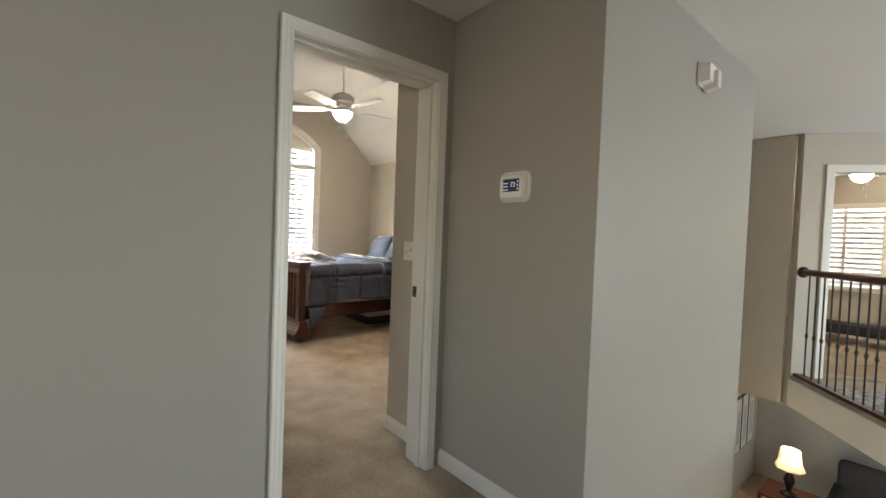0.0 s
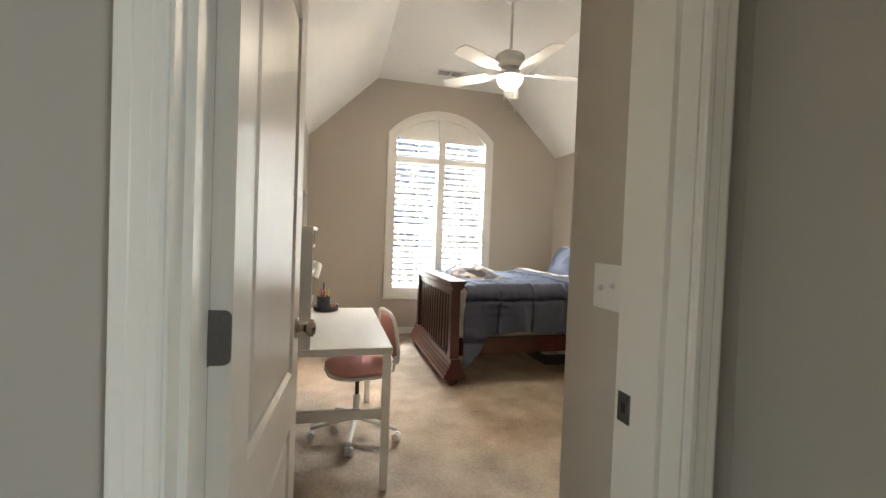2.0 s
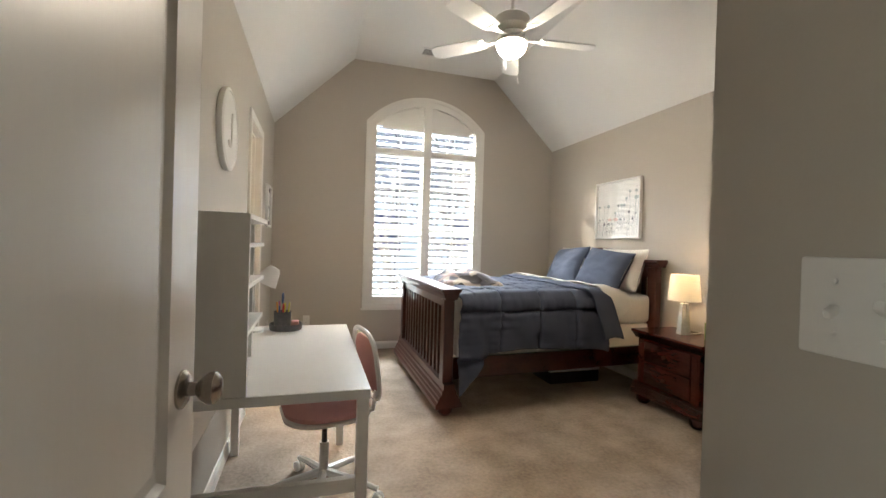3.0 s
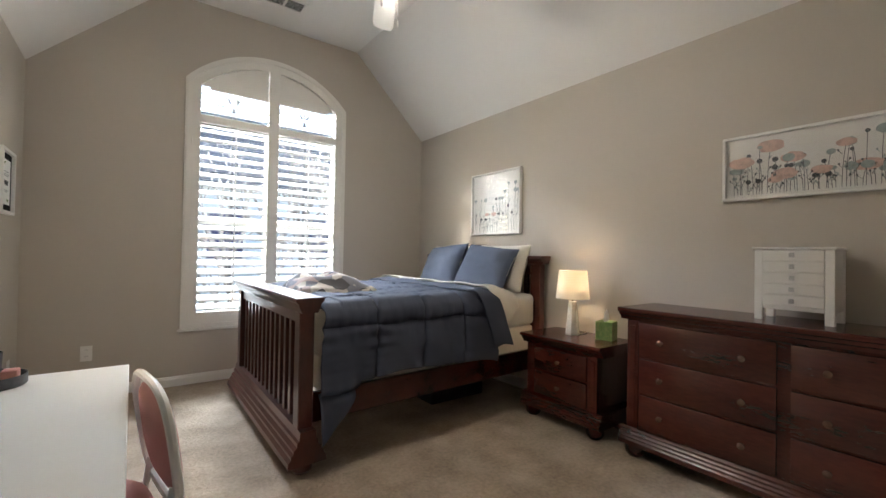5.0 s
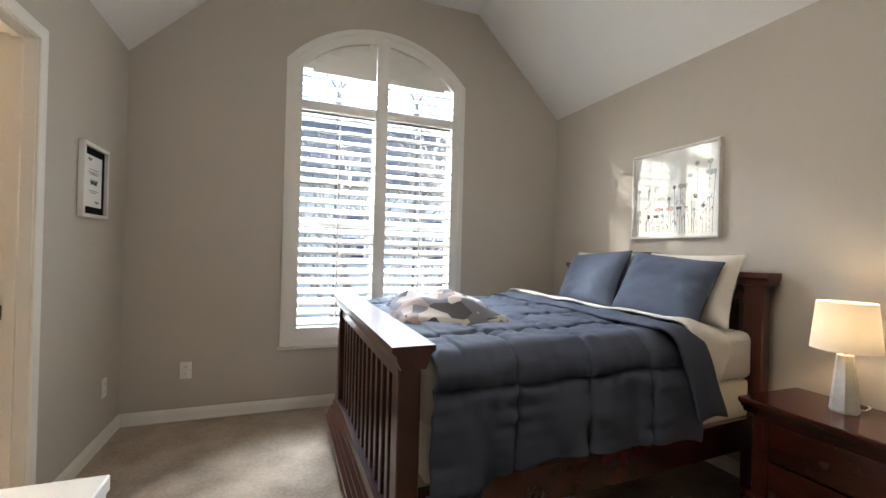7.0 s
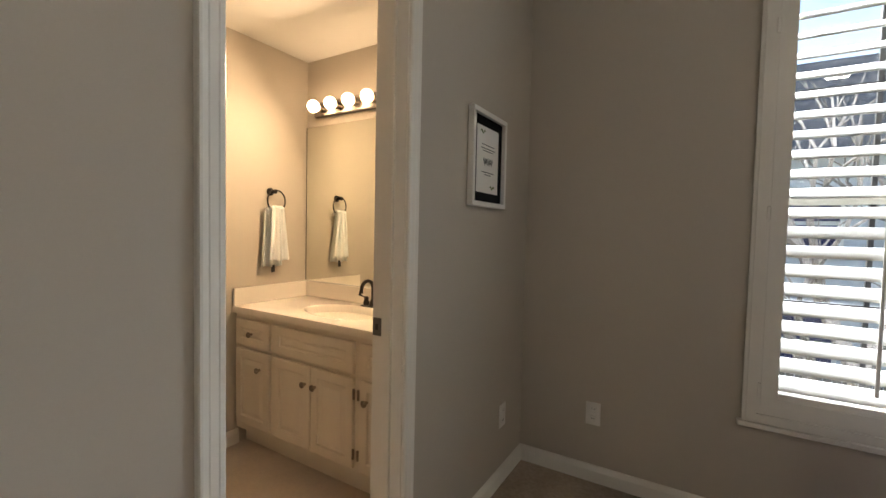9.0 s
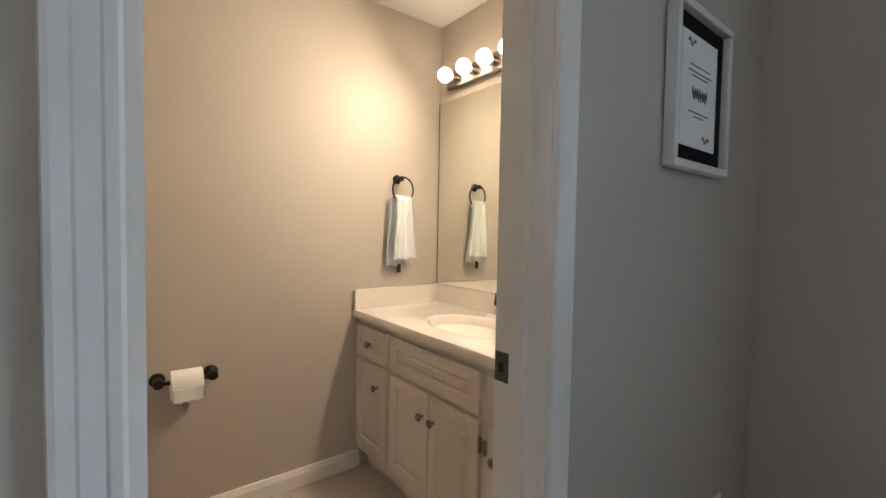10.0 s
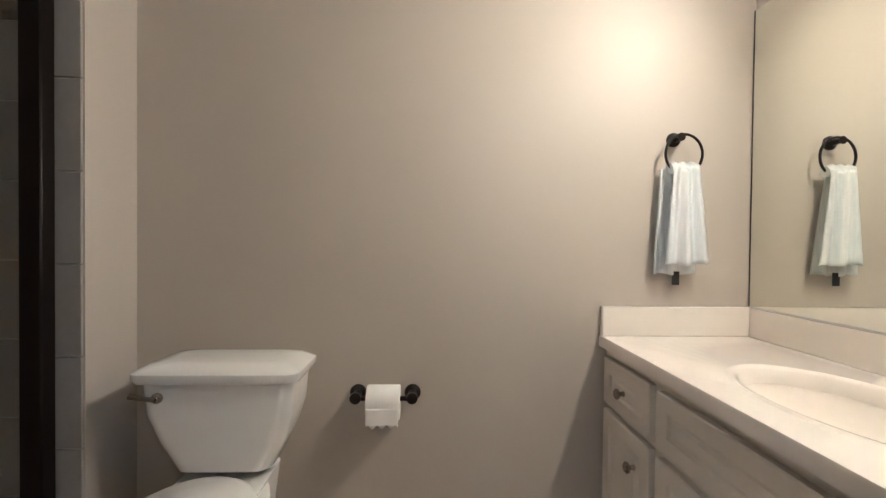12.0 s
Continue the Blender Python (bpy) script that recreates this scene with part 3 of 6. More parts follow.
for k in range(13):
    y = BY0 + 0.13 + k * (BY1 - BY0 - 0.26) / 12
    if sl is None:
        sl = part("slat", B(-0.013, 0.013, -0.021, 0.021, 0.235, 0.78, 0.003), ESPRESSO, bed)
        sl.location = (BX, y, 0)
    else:
        piece("slat", sl, bed, (BX, y, 0))
for y0, y1 in ((BY0 + 0.0, BY0 + 0.03), (BY1 - 0.03, BY1)):
    part("side_rail", B(BX + 0.04, 4.02, y0, y1, 0.255, 0.41, 0.004), CHERRY, bed, "reddish cherry side rail")
HX = 4.075
for y in (BY0 + 0.04, BY1 - 0.04):
    part("post", B(HX - 0.035, HX + 0.035, y - 0.05, y + 0.05, 0.0, 1.09, 0.005), ESPRESSO, bed)
    part("post_cap", P([(HX - 0.04, 1.09), (HX - 0.045, 1.11), (HX - 0.065, 1.13), (HX - 0.065, 1.155), (HX + 0.06, 1.155), (HX + 0.06, 1.13), (HX + 0.045, 1.11), (HX + 0.04, 1.09)], "y", y - 0.085, y + 0.085), ESPRESSO, bed, smooth=False)
CY = (BY0 + BY1) / 2
archp = [(y, 1.10 + 0.155 * math.cos((y - CY) / 0.62 * math.pi / 2)) for y in [CY - 0.62 + 1.24 * k / 24 for k in range(25)]]
part("arched_rail", P([(CY - 0.68, 1.0), (CY + 0.68, 1.0)] + archp[::-1], "x", HX - 0.025, HX + 0.025), ESPRESSO, bed, "arched headboard rail")
part("rail", B(HX - 0.02, HX + 0.02, BY0 + 0.09, BY1 - 0.09, 0.42, 0.52, 0.004), ESPRESSO, bed)
hs = None
for k in range(10):
    y = BY0 + 0.16 + k * (BY1 - BY0 - 0.32) / 9
    if hs is None:
        hs = part("slat", B(-0.012, 0.012, -0.022, 0.022, 0.52, 1.0, 0.003), ESPRESSO, bed)
        hs.location = (HX, y, 0)
    else:
        piece("slat", hs, bed, (HX, y, 0))

spring = thing("box_spring", (0, 0, 0), "cream fabric box spring in the bed frame", "box spring")
part("box", B(2.20, 4.02, BY0 + 0.035, BY1 - 0.035, 0.40, 0.595, 0.02, 2), SHEET, spring)
mattress = thing("mattress", (0, 0, 0), "cream sheeted mattress on the bed", "mattress")
part("body", B(2.19, 4.03, BY0 + 0.02, BY1 - 0.02, 0.597, 0.845, 0.045, 4), SHEET, mattress)


def cloth(name, fn, nu, nv, material, thick, parent, label=""):
    bm = bmesh.new()
    g = [[bm.verts.new(fn(i / nu, j / nv)) for j in range(nv + 1)] for i in range(nu + 1)]
    for i in range(nu):
        for j in range(nv):
            bm.faces.new((g[i][j], g[i + 1][j], g[i + 1][j + 1], g[i][j + 1]))
    bmesh.ops.recalc_face_normals(bm, faces=bm.faces[:])
    ob = part(name, bm, material, parent, label)
    ob.data.set_sharp_from_angle(angle=radians(180))
    s = ob.modifiers.new("thick", "SOLIDIFY")
    s.thickness, s.offset = thick, 0
    return ob


def drape(x, s, ztop, y0, y1, rad=0.07):
    """Point of a sheet over the bed; s runs across from the south hem, 0 at the south top edge."""
    w = y1 - y0
    out = 0.02
    if s < 0:
        a = min(-s, rad * math.pi / 2) / rad
        y, z = y0 + rad * (1 - math.sin(a)) - out * a / 1.57, ztop - rad * (1 - math.cos(a))
        rest = max(0.0, -s - rad * math.pi / 2)
        return y - rest * 0.10, z - rest
    if s > w - 2 * rad:
        t = s - (w - 2 * rad)
        a = min(t, rad * math.pi / 2) / rad
        y, z = y1 - rad * (1 - math.sin(a)) + out * a / 1.57, ztop - rad * (1 - math.cos(a))
        rest = max(0.0, t - rad * math.pi / 2)
        return y + rest * 0.10, z - rest
    return y0 + rad + s, ztop


def comforter_fn(u, v):
    x = 2.215 + u * 1.28
    corner = max(0.0, 1 - u / 0.17) ** 1.1
    hang = 0.45 + 0.012 * math.sin(11 * u) + 0.30 * corner + 0.07 * max(0.0, (u - 0.8) / 0.2)
    lo, hi = -hang, (BY1 - BY0 + 0.0) - 0.14 + 0.40
    s = lo + v * (hi - lo)
    y, z = drape(x, s, 0.866, BY0 - 0.012, BY1 + 0.02)
    # large stitched boxes, puffed between narrow seams that run unevenly
    qx = (x - 2.2 + 0.022 * noise.noise(Vector((s * 4, 0.7, 2)))) / 0.33
    qs = (s + 0.16 + 0.022 * noise.noise(Vector((x * 4, 3.1, 5)))) / 0.35
    dx, ds = abs(qx - round(qx)), abs(qs - round(qs))
    st = min(dx, ds)
    puff = 0.046 * (1 - math.exp(-st / 0.032)) - 0.026
    # gathers that run away from the seams, and long soft creases
    gather = math.exp(-ds / 0.16) * noise.noise(Vector((x * 24, s * 3, 4.1))) + math.exp(-dx / 0.16) * noise.noise(Vector((x * 3, s * 24, 9.1)))
    w = 0.019 * gather + 0.010 * noise.noise(Vector((x * 4, s * 4, 1.3))) + 0.006 * noise.noise(Vector((x * 13 + 7 * s, s * 5, 6.2)))
    if s < -0.05:
        k = min(1.0, (-s - 0.05) / 0.3)
        fold = k * (0.030 * math.sin(x * 10 + 2 * math.sin(x * 4)) + 0.012 * math.sin(x * 27 + s * 9))
        return Vector((x + 0.02 * k * math.sin(x * 17) - 0.03 * corner * k, y - puff * 0.8 - fold * 0.5 - w, z))
    head = max(0.0, (u - 0.93) / 0.07)
    return Vector((x, y, z + puff + w + 0.012 * head - (0.01 if x < 2.32 else 0.0)))


duvet = thing("comforter", (0, 0, 0), "slate blue quilted comforter spread over the bed", "comforter")
cloth("cover", comforter_fn, 200, 270, BLUE, 0.016, duvet)


def foldback_fn(u, v):
    x = 3.40 + u * 0.30 + 0.015 * math.sin(v * 9)
    hang = 0.40 - 0.24 * u
    s = -hang + v * (BY1 - BY0 - 0.14 + 0.2 + hang)
    y, z = drape(x, s, 0.936 - 0.04 * u, BY0 - 0.040 + 0.03 * u, BY1 + 0.03)
    w = 0.012 * noise.noise(Vector((x * 7, s * 6, 8.3)))
    return Vector((x + 0.32 * max(0, -s), y - w, z + w + 0.012 * math.sin(u * math.pi) - 0.02 * u))


top_sheet = thing("top_sheet", (0, 0, 0), "cream sheet folded back over the comforter", "sheet")
cloth("fold", foldback_fn, 24, 110, SHEET, 0.010, top_sheet)


def cuff_fn(u, v):
    x = 3.29 + u * 0.19 + 0.02 * math.sin(v * 11 + 1)
    hang = 0.44
    s = -hang + v * (BY1 - BY0 - 0.14 + 0.2 + hang)
    y, z = drape(x, s, 0.904, BY0 - 0.050, BY1 + 0.035)
    w = 0.014 * noise.noise(Vector((x * 8, s * 7, 2.3)))
    return Vector((x + 0.30 * max(0, -s), y - w, z + w + 0.016 * math.sin(u * math.pi)))


cloth("cuff", cuff_fn, 16, 110, BLUE, 0.012, duvet, "turned-back comforter edge")


def pillow(loc, rot, w, h, t, material, label, seed):
    p = thing("pillow", (0, 0, 0), label, "pillow", "pillows on the bed")
    bm = bmesh.new()
    n = 26
    m = pose(*loc, *rot)
    for s in (1, -1):
        g = []
        for i in range(n + 1):
            row = []
            for j in range(n + 1):
                a, b = 2 * i / n - 1, 2 * j / n - 1
                f = max(0.0, (1 - abs(a) ** 3.2) * (1 - abs(b) ** 3.2)) ** 0.55
                pin = 1 - 0.05 * (1 - abs(a) ** 2) * abs(b) - 0.0
                x = a * w / 2 * (1 - 0.06 * (1 - b * b) * abs(a))
                z = b * h / 2 * (1 - 0.06 * (1 - a * a) * abs(b))
                wr = 0.012 * noise.noise(Vector((a * 3 + seed, b * 3, seed))) + 0.006 * noise.noise(Vector((a * 9, b * 7 + seed, 2)))
                row.append(bm.verts.new(m @ Vector((x, s * (f * t / 2 + 0.004) + wr * f, z))))
            g.append(row)
        for i in range(n):
            for j in range(n):
                bm.faces.new((g[i][j], g[i + 1][j], g[i + 1][j + 1], g[i][j + 1]))
    bmesh.ops.remove_doubles(bm, verts=bm.verts[:], dist=0.0005)
    bmesh.ops.recalc_face_normals(bm, faces=bm.faces[:])
    ob = part("cushion", bm, material, p)
    ob.data.set_sharp_from_angle(angle=radians(180))
    return p


pillow((3.965, 5.62, 1.05), (-20, 0, -88), 0.60, 0.42, 0.17, SHEET, "cream bed pillow against the headboard", 1)
pillow((3.955, 6.36, 1.05), (-22, 0, -91), 0.62, 0.42, 0.17, SHEET, "cream bed pillow against the headboard", 5)
pillow((3.81, 5.65, 1.045), (-28, 5, -86), 0.57, 0.42, 0.17, PILLOWB, "slate blue pillow leaning on the cream one", 2)
pillow((3.82, 6.27, 1.05), (-27, -4, -93), 0.62, 0.43, 0.17, PILLOWB, "slate blue pillow leaning on the cream one", 3)


def throw_fn(u, v):
    a, b = 2 * u - 1, 2 * v - 1
    r = max(0.0, (1 - abs(a) ** 4) * (1 - abs(b) ** 3)) ** 0.5
    x = 2.53 + a * 0.26 + 0.05 * b + 0.02 * math.sin(b * 4)
    y = 6.05 + b * 0.36 - 0.05 * a
    z = 0.872 + r * (0.098 + 0.045 * noise.noise(Vector((a * 2.2, b * 2.5, 3))) + 0.018 * math.sin(b * 8 + a * 3)) + 0.006
    return Vector((x, y, z))


# the bed stands a little askew: its head end lies further from the nightstand
SKEW = 0.05
for ob in [o for o in scene.objects if o.parent and o.parent.name.split(".")[0] in ("bed", "box_spring", "mattress", "comforter", "top_sheet", "pillow")]:
    if ob.location.length > 0:
        ob.location.y += SKEW * (ob.location.x - BX)
    else:
        ob.data.transform(Matrix(((1, 0, 0, 0), (SKEW, 1, 0, -SKEW * BX), (0, 0, 1, 0), (0, 0, 0, 1))))

throw = thing("blanket", (0, 0, 0), "cream plush throw with grey and pink patches on the bed", "blanket")
bm = bmesh.new()
N = 40
for base in (0, 1):
    g = [[bm.verts.new(throw_fn(i / N, j / N) if not base else Vector((*throw_fn(i / N, j / N).xy, 0.874))) for j in range(N + 1)] for i in range(N + 1)]
    for i in range(N):
        for j in range(N):
            bm.faces.new((g[i][j], g[i + 1][j], g[i + 1][j + 1], g[i][j + 1]))
bmesh.ops.recalc_face_normals(bm, faces=bm.faces[:])
part("folds", bm, BLANKET, throw)
under = thing("storage_box", (3.50, 6.02, 0), "flat black storage box under the bed", "box")
part("tray", B(-0.26, 0.26, -0.34, 0.34, 0.0, 0.11, 0.012, 2), BLACK, under)
part("lid", B(-0.265, 0.265, -0.345, 0.345, 0.11, 0.13, 0.006), LACQ, under, "pale lid")


# ---- chests ----
KNOB = mat("dark_bronzed_knob", (0.15, 0.075, 0.05), 0.22, 0.5, vary=0.05, bump=0.02)


def knob_part(parent, x, y, z, material=KNOB, r=0.016):
    part("knob", L([(r * 0.5, 0), (r * 0.45, 0.012), (r, 0.018), (r, 0.026), (r * 0.5, 0.032)], 16, Matrix.Translation((x, y, z)) @ pose(0, 0, 0, 0, -90)), material, parent, "small turned knob")


def chest(name, y0, y1, x0, h, cols, rows, label, category, knobs):
    """Cherry case against the east wall, drawers facing -x."""
    c = thing(name, (0, 0, 0), label, category)
    x1 = XE - 0.02
    f = x0 + 0.045
    bz = 0.17
    part("body", B(f, x1, y0 + 0.045, y1 - 0.045, 0.10, h - 0.05, 0.003), CHERRY, c)
    top = [(x0, h - 0.004), (x0 + 0.006, h), (x1, h), (x1, h - 0.07), (f - 0.004, h - 0.07), (f - 0.010, h - 0.052), (f - 0.022, h - 0.046), (f - 0.028, h - 0.030), (x0 + 0.004, h - 0.024), (x0, h - 0.016)]
    part("top", P(top, "y", y0, y1), CHERRY, c, "moulded top", smooth=False)
    base = [(f - 0.038, 0.075), (f - 0.038, 0.10), (f - 0.030, 0.108), (f - 0.030, 0.118), (f - 0.022, 0.126), (f - 0.022, 0.136), (f - 0.014, 0.144), (f - 0.014, 0.155), (f - 0.004, 0.168), (x1, 0.168), (x1, 0.075)]
    part("plinth", P(base, "y", y0 + 0.005, y1 - 0.005), CHERRY, c, "stepped plinth moulding", smooth=False)
    for y in (y0 + 0.075, y1 - 0.075):
        for x in (f + 0.03, x1 - 0.06):
            part("foot", L([(0.035, 0), (0.052, 0.02), (0.055, 0.045), (0.045, 0.076)], 20, Matrix.Translation((x, y, 0))), CHERRY, c)
        part("pilaster", B(f - 0.008, f + 0.005, y - 0.033, y + 0.033, 0.168, h - 0.07, 0.003), CHERRY, c)
        part("flute", B(f - 0.012, f - 0.004, y - 0.018, y + 0.018, 0.20, h - 0.10, 0.003), CHERRY, c)
    a0, a1 = y0 + 0.115, y1 - 0.115
    gap = 0.012
    cw = (a1 - a0 - (cols - 1) * 0.05) / cols
    rh = (h - 0.075 - bz) / rows
    for i in range(cols):
        for j in range(rows):
            ya, za = a0 + i * (cw + 0.05), bz + j * rh
            d = part("drawer", B(f - 0.016, f + 0.01, ya, ya + cw, za + gap / 2, za + rh - gap / 2, 0.006, 2), CHERRY, c)
            for k in knobs:
                knob_part(d, f - 0.016, ya + cw * k, za + rh * 0.5)
    return c


chest("nightstand", 4.555, 5.215, 3.70, 0.592, 1, 2, "cherry wood two-drawer nightstand beside the bed", "nightstand", (0.5,))
chest("dresser", 2.875, 4.44, 3.70, 0.862, 2, 3, "wide cherry wood six-drawer dresser along the wall", "dresser", (0.2, 0.8))

# ---- lamp, tissues, jewellery box ----
NS = 0.592
tl = thing("table_lamp", (3.95, 4.94, NS), "lit table lamp with stone base and linen shade", "lamp")
part("base", L([(0.05, 0), (0.052, 0.008), (0.050, 0.02), (0.030, 0.235), (0.028, 0.24)], 7), LAMPB, tl, "faceted pale stone base", smooth=False)
part("stem", L([(0.006, 0.24), (0.006, 0.33)], 10), NICKEL, tl)
shp = bmesh.new()
lathe(shp, [(0.117, 0.262), (0.098, 0.462)], 40)
bmesh.ops.delete(shp, geom=[f for f in shp.faces if abs(f.normal.z) > 0.9], context="FACES_ONLY")
part("shade", shp, SHADE, tl, "warm lit linen shade")
part("cord", T([(0.05, 0, 0.004), (0.09, -0.03, 0.004), (0.15, -0.02, 0.004), (0.178, 0.0, 0.004), (0.178, 0, -0.3)], 0.003, 6), PLATE, tl)
lamp("table_lamp_bulb", "POINT", pose(3.95, 4.94, NS + 0.37), 0.5, (1.0, 0.70, 0.38), 0.03)
tb = thing("tissue_box", (4.00, 4.70, NS), "green patterned tissue box on the nightstand", "tissue box", rz=14)
part("box", B(-0.056, 0.056, -0.056, 0.056, 0, 0.125, 0.002), GREEN, tb)
ts = bmesh.new()
prev = []
for k, (r, z) in enumerate(((0.022, 0.124), (0.030, 0.14), (0.024, 0.16), (0.018, 0.185), (0.004, 0.20))):
    prev.append([ts.verts.new((r * (1 + 0.45 * math.sin(3 * a + k)) * math.cos(a), 0.55 * r * (1 + 0.35 * math.cos(4 * a + k)) * math.sin(a), z + 0.006 * math.sin(2 * a))) for a in [2 * math.pi * q / 18 for q in range(18)]])
for a, b in zip(prev, prev[1:]):
    for q in range(18):
        ts.faces.new((a[q - 1], a[q], b[q], b[q - 1]))
part("tissue", ts, PAPER, tb, "white tissue pulled up")

jb = thing("jewelry_box", (3.98, 3.665, 0.862), "white five-drawer jewelry box on the dresser", "jewelry box")
JW, JD, JH = 0.15, 0.10, 0.355
for y in (-JW, JW - 0.035):
    for x in (-JD, JD - 0.03):
        part("leg", B(x, x + 0.03, y, y + 0.035, 0, JH - 0.012, 0.002), LACQ, jb)
part("body", B(-JD + 0.003, JD - 0.003, -JW + 0.003, JW - 0.003, 0.055, JH - 0.012, 0.003), LACQ, jb)
part("lid", B(-JD - 0.01, JD + 0.005, -JW - 0.008, JW + 0.008, JH - 0.012, JH, 0.003), LACQ, jb)
for k in range(5):
    z0 = 0.075 + k * 0.054
    d = part("drawer", B(-JD - 0.004, -JD + 0.002, -JW + 0.035, JW - 0.035, z0, z0 + 0.049, 0.0015), LACQ, jb)
    pl = bmesh.new()
    for q in range(4):
        ball(pl, (-JD - 0.016, 0.007 * math.cos(q * 1.57 + 0.78), z0 + 0.025 + 0.007 * math.sin(q * 1.57 + 0.78)), 0.0062, 0.6, 1, 1, 10, 6)
    tube(pl, [(-JD - 0.003, 0, z0 + 0.025), (-JD - 0.018, 0, z0 + 0.025)], 0.004, 8)
    part("pull", pl, STEEL, d, "silver flower pull")


# ---- pictures ----
def blot(bm, x, y, z, r, sq, seed, n=14):
    """Flat painted bloom on the plane x."""
    c = [bm.verts.new((x, y + r * math.cos(2 * math.pi * k / n) * (1 + 0.25 * noise.noise(Vector((k * 0.9, seed, 1)))), z + r * sq * math.sin(2 * math.pi * k / n) * (1 + 0.3 * noise.noise(Vector((k * 0.8, seed, 5)))))) for k in range(n)]
    bm.faces.new(c)


def stroke(bm, x, pts, w):
    rows = [(bm.verts.new((x, y - w, z)), bm.verts.new((x, y + w, z))) for y, z in pts]
    for a, b in zip(rows, rows[1:]):
        bm.faces.new((a[0], a[1], b[1], b[0]))


ART = [mat("paint_blush", (0.80, 0.56, 0.49), 0.9, vary=0.2, scale=30, bump=0), mat("paint_charcoal", (0.10, 0.11, 0.13), 0.9, vary=0.25, scale=40, bump=0), mat("paint_sage_grey", (0.42, 0.48, 0.48), 0.9, vary=0.2, scale=30, bump=0)]


def flower_art(y0, y1, z0, z1, label, seed, n, blush):
    """Framed watercolour of wild flowers on the east wall."""
    rnd = random.Random(seed)
    p = thing("framed_picture", (0, 0, 0), label, "picture", "flower pictures")
    x1, fr = XE - 0.002, 0.016
    b = bmesh.new()
    for a in ((y0, y1, z0, z0 + fr), (y0, y1, z1 - fr, z1), (y0, y0 + fr, z0 + fr, z1 - fr), (y1 - fr, y1, z0 + fr, z1 - fr)):
        bx(b, x1 - 0.035, x1, *a, 0.002)
    part("frame", b, LACQ, p, "thin white wooden frame")
    part("sheet", B(x1 - 0.012, x1 - 0.001, y0 + fr, y1 - fr, z0 + fr, z1 - fr), PAPER, p, "white paper")
    g = part("pane", B(x1 - 0.026, x1 - 0.024, y0 + fr, y1 - fr, z0 + fr, z1 - fr), PICGLASS, p)
    g.visible_shadow = False
    layers = [bmesh.new() for _ in range(3)]
    H = z1 - z0 - 2 * fr
    lev = 0
    for i in range(n):
        y = y0 + fr + 0.03 + (y1 - y0 - 2 * fr - 0.06) * (i + rnd.uniform(0.1, 0.9)) / n
        hgt = H * rnd.choice((0.22, 0.3, 0.42, 0.55, 0.66, 0.78))
        zb = z0 + fr + 0.012
        lean = rnd.uniform(-0.02, 0.02)
        lev += 1
        xx = x1 - 0.0125 - 0.00006 * lev
        stroke(layers[1], xx, [(y + lean * t * t, zb + hgt * t) for t in (0, 0.35, 0.7, 1.0)], 0.0013)
        kind = rnd.random()
        if kind < blush:
            r = rnd.uniform(0.034, 0.064) if blush > 0.2 else rnd.uniform(0.02, 0.035)
            blot(layers[0], xx - 0.00003, y + lean, zb + hgt, r, 0.52, seed + i)
        elif kind < blush + 0.42:
            blot(layers[1], xx - 0.00003, y + lean, zb + hgt, rnd.uniform(0.008, 0.017), 0.95, seed + i)
        else:
            blot(layers[2], xx - 0.00003, y + lean, zb + hgt, rnd.uniform(0.012, 0.028), 0.8, seed + i)
        for q in range(rnd.randint(1, 4)):
            zz = zb + hgt * rnd.uniform(0.15, 0.8)
            dy = rnd.choice((-1, 1)) * rnd.uniform(0.008, 0.02)
            stroke(layers[1 + q % 2], xx, [(y, zz), (y + dy, zz + 0.02)], 0.0012)
            blot(layers[1 + q % 2], xx - 0.00003, y + dy, zz + 0.022, 0.0045, 1.2, i + q, 8)
    for bm_, m_ in zip(layers, ART):
        part("painted_flowers", bm_, m_, p, smooth=False)["kind"] = "stuff"
    return p


flower_art(5.625, 6.285, 1.35, 1.945, "white-framed grey wildflower print above the bed", 3, 26, 0.06)
flower_art(3.05, 4.045, 1.485, 1.845, "long white-framed poppy watercolour above the dresser", 11, 60, 0.30)

cert = thing("framed_picture", (0, 0, 0), "small white-framed certificate with black mat", "picture")
b = bmesh.new()
Y0, Y1, Z0, Z1 = 6.57, 6.90, 1.355, 1.752
for a in ((Y0, Y1, Z0, Z0 + 0.02), (Y0, Y1, Z1 - 0.02, Z1), (Y0, Y0 + 0.02, Z0 + 0.02, Z1 - 0.02), (Y1 - 0.02, Y1, Z0 + 0.02, Z1 - 0.02)):
    bx(b, XW + 0.002, XW + 0.030, *a, 0.002)
part("frame", b, LACQ, cert, "white frame")
part("mat_board", B(XW + 0.002, XW + 0.012, Y0 + 0.02, Y1 - 0.02, Z0 + 0.02, Z1 - 0.02), MATB, cert, "black mat")
part("sheet", B(XW + 0.012, XW + 0.0135, Y0 + 0.06, Y1 - 0.06, Z0 + 0.06, Z1 - 0.06), PAPER, cert, "white printed sheet")
for k, (w, z) in enumerate(((0.07, 1.60), (0.05, 1.59), (0.06, 1.615), (0.06, 1.50), (0.03, 1.49))):
    part("text_line", B(XW + 0.0135, XW + 0.0139, 6.735 - w, 6.735 + w, z, z + 0.0035), MESHG, cert)
part("script_word", T([(XW + 0.014, 6.69 + 0.09 * k / 24, 1.548 + 0.016 * math.sin(k * 1.7)) for k in range(25)], 0.0016, 5), MESHG, cert)
for yy, zz, s in ((6.66, 1.668, 1), (6.80, 1.44, -1)):
    part("leaf_sprig", T([(XW + 0.014, yy + s * 0.006 * k, zz + 0.008 * math.sin(k * 1.3)) for k in range(8)], 0.0022, 5), GREEN, cert)


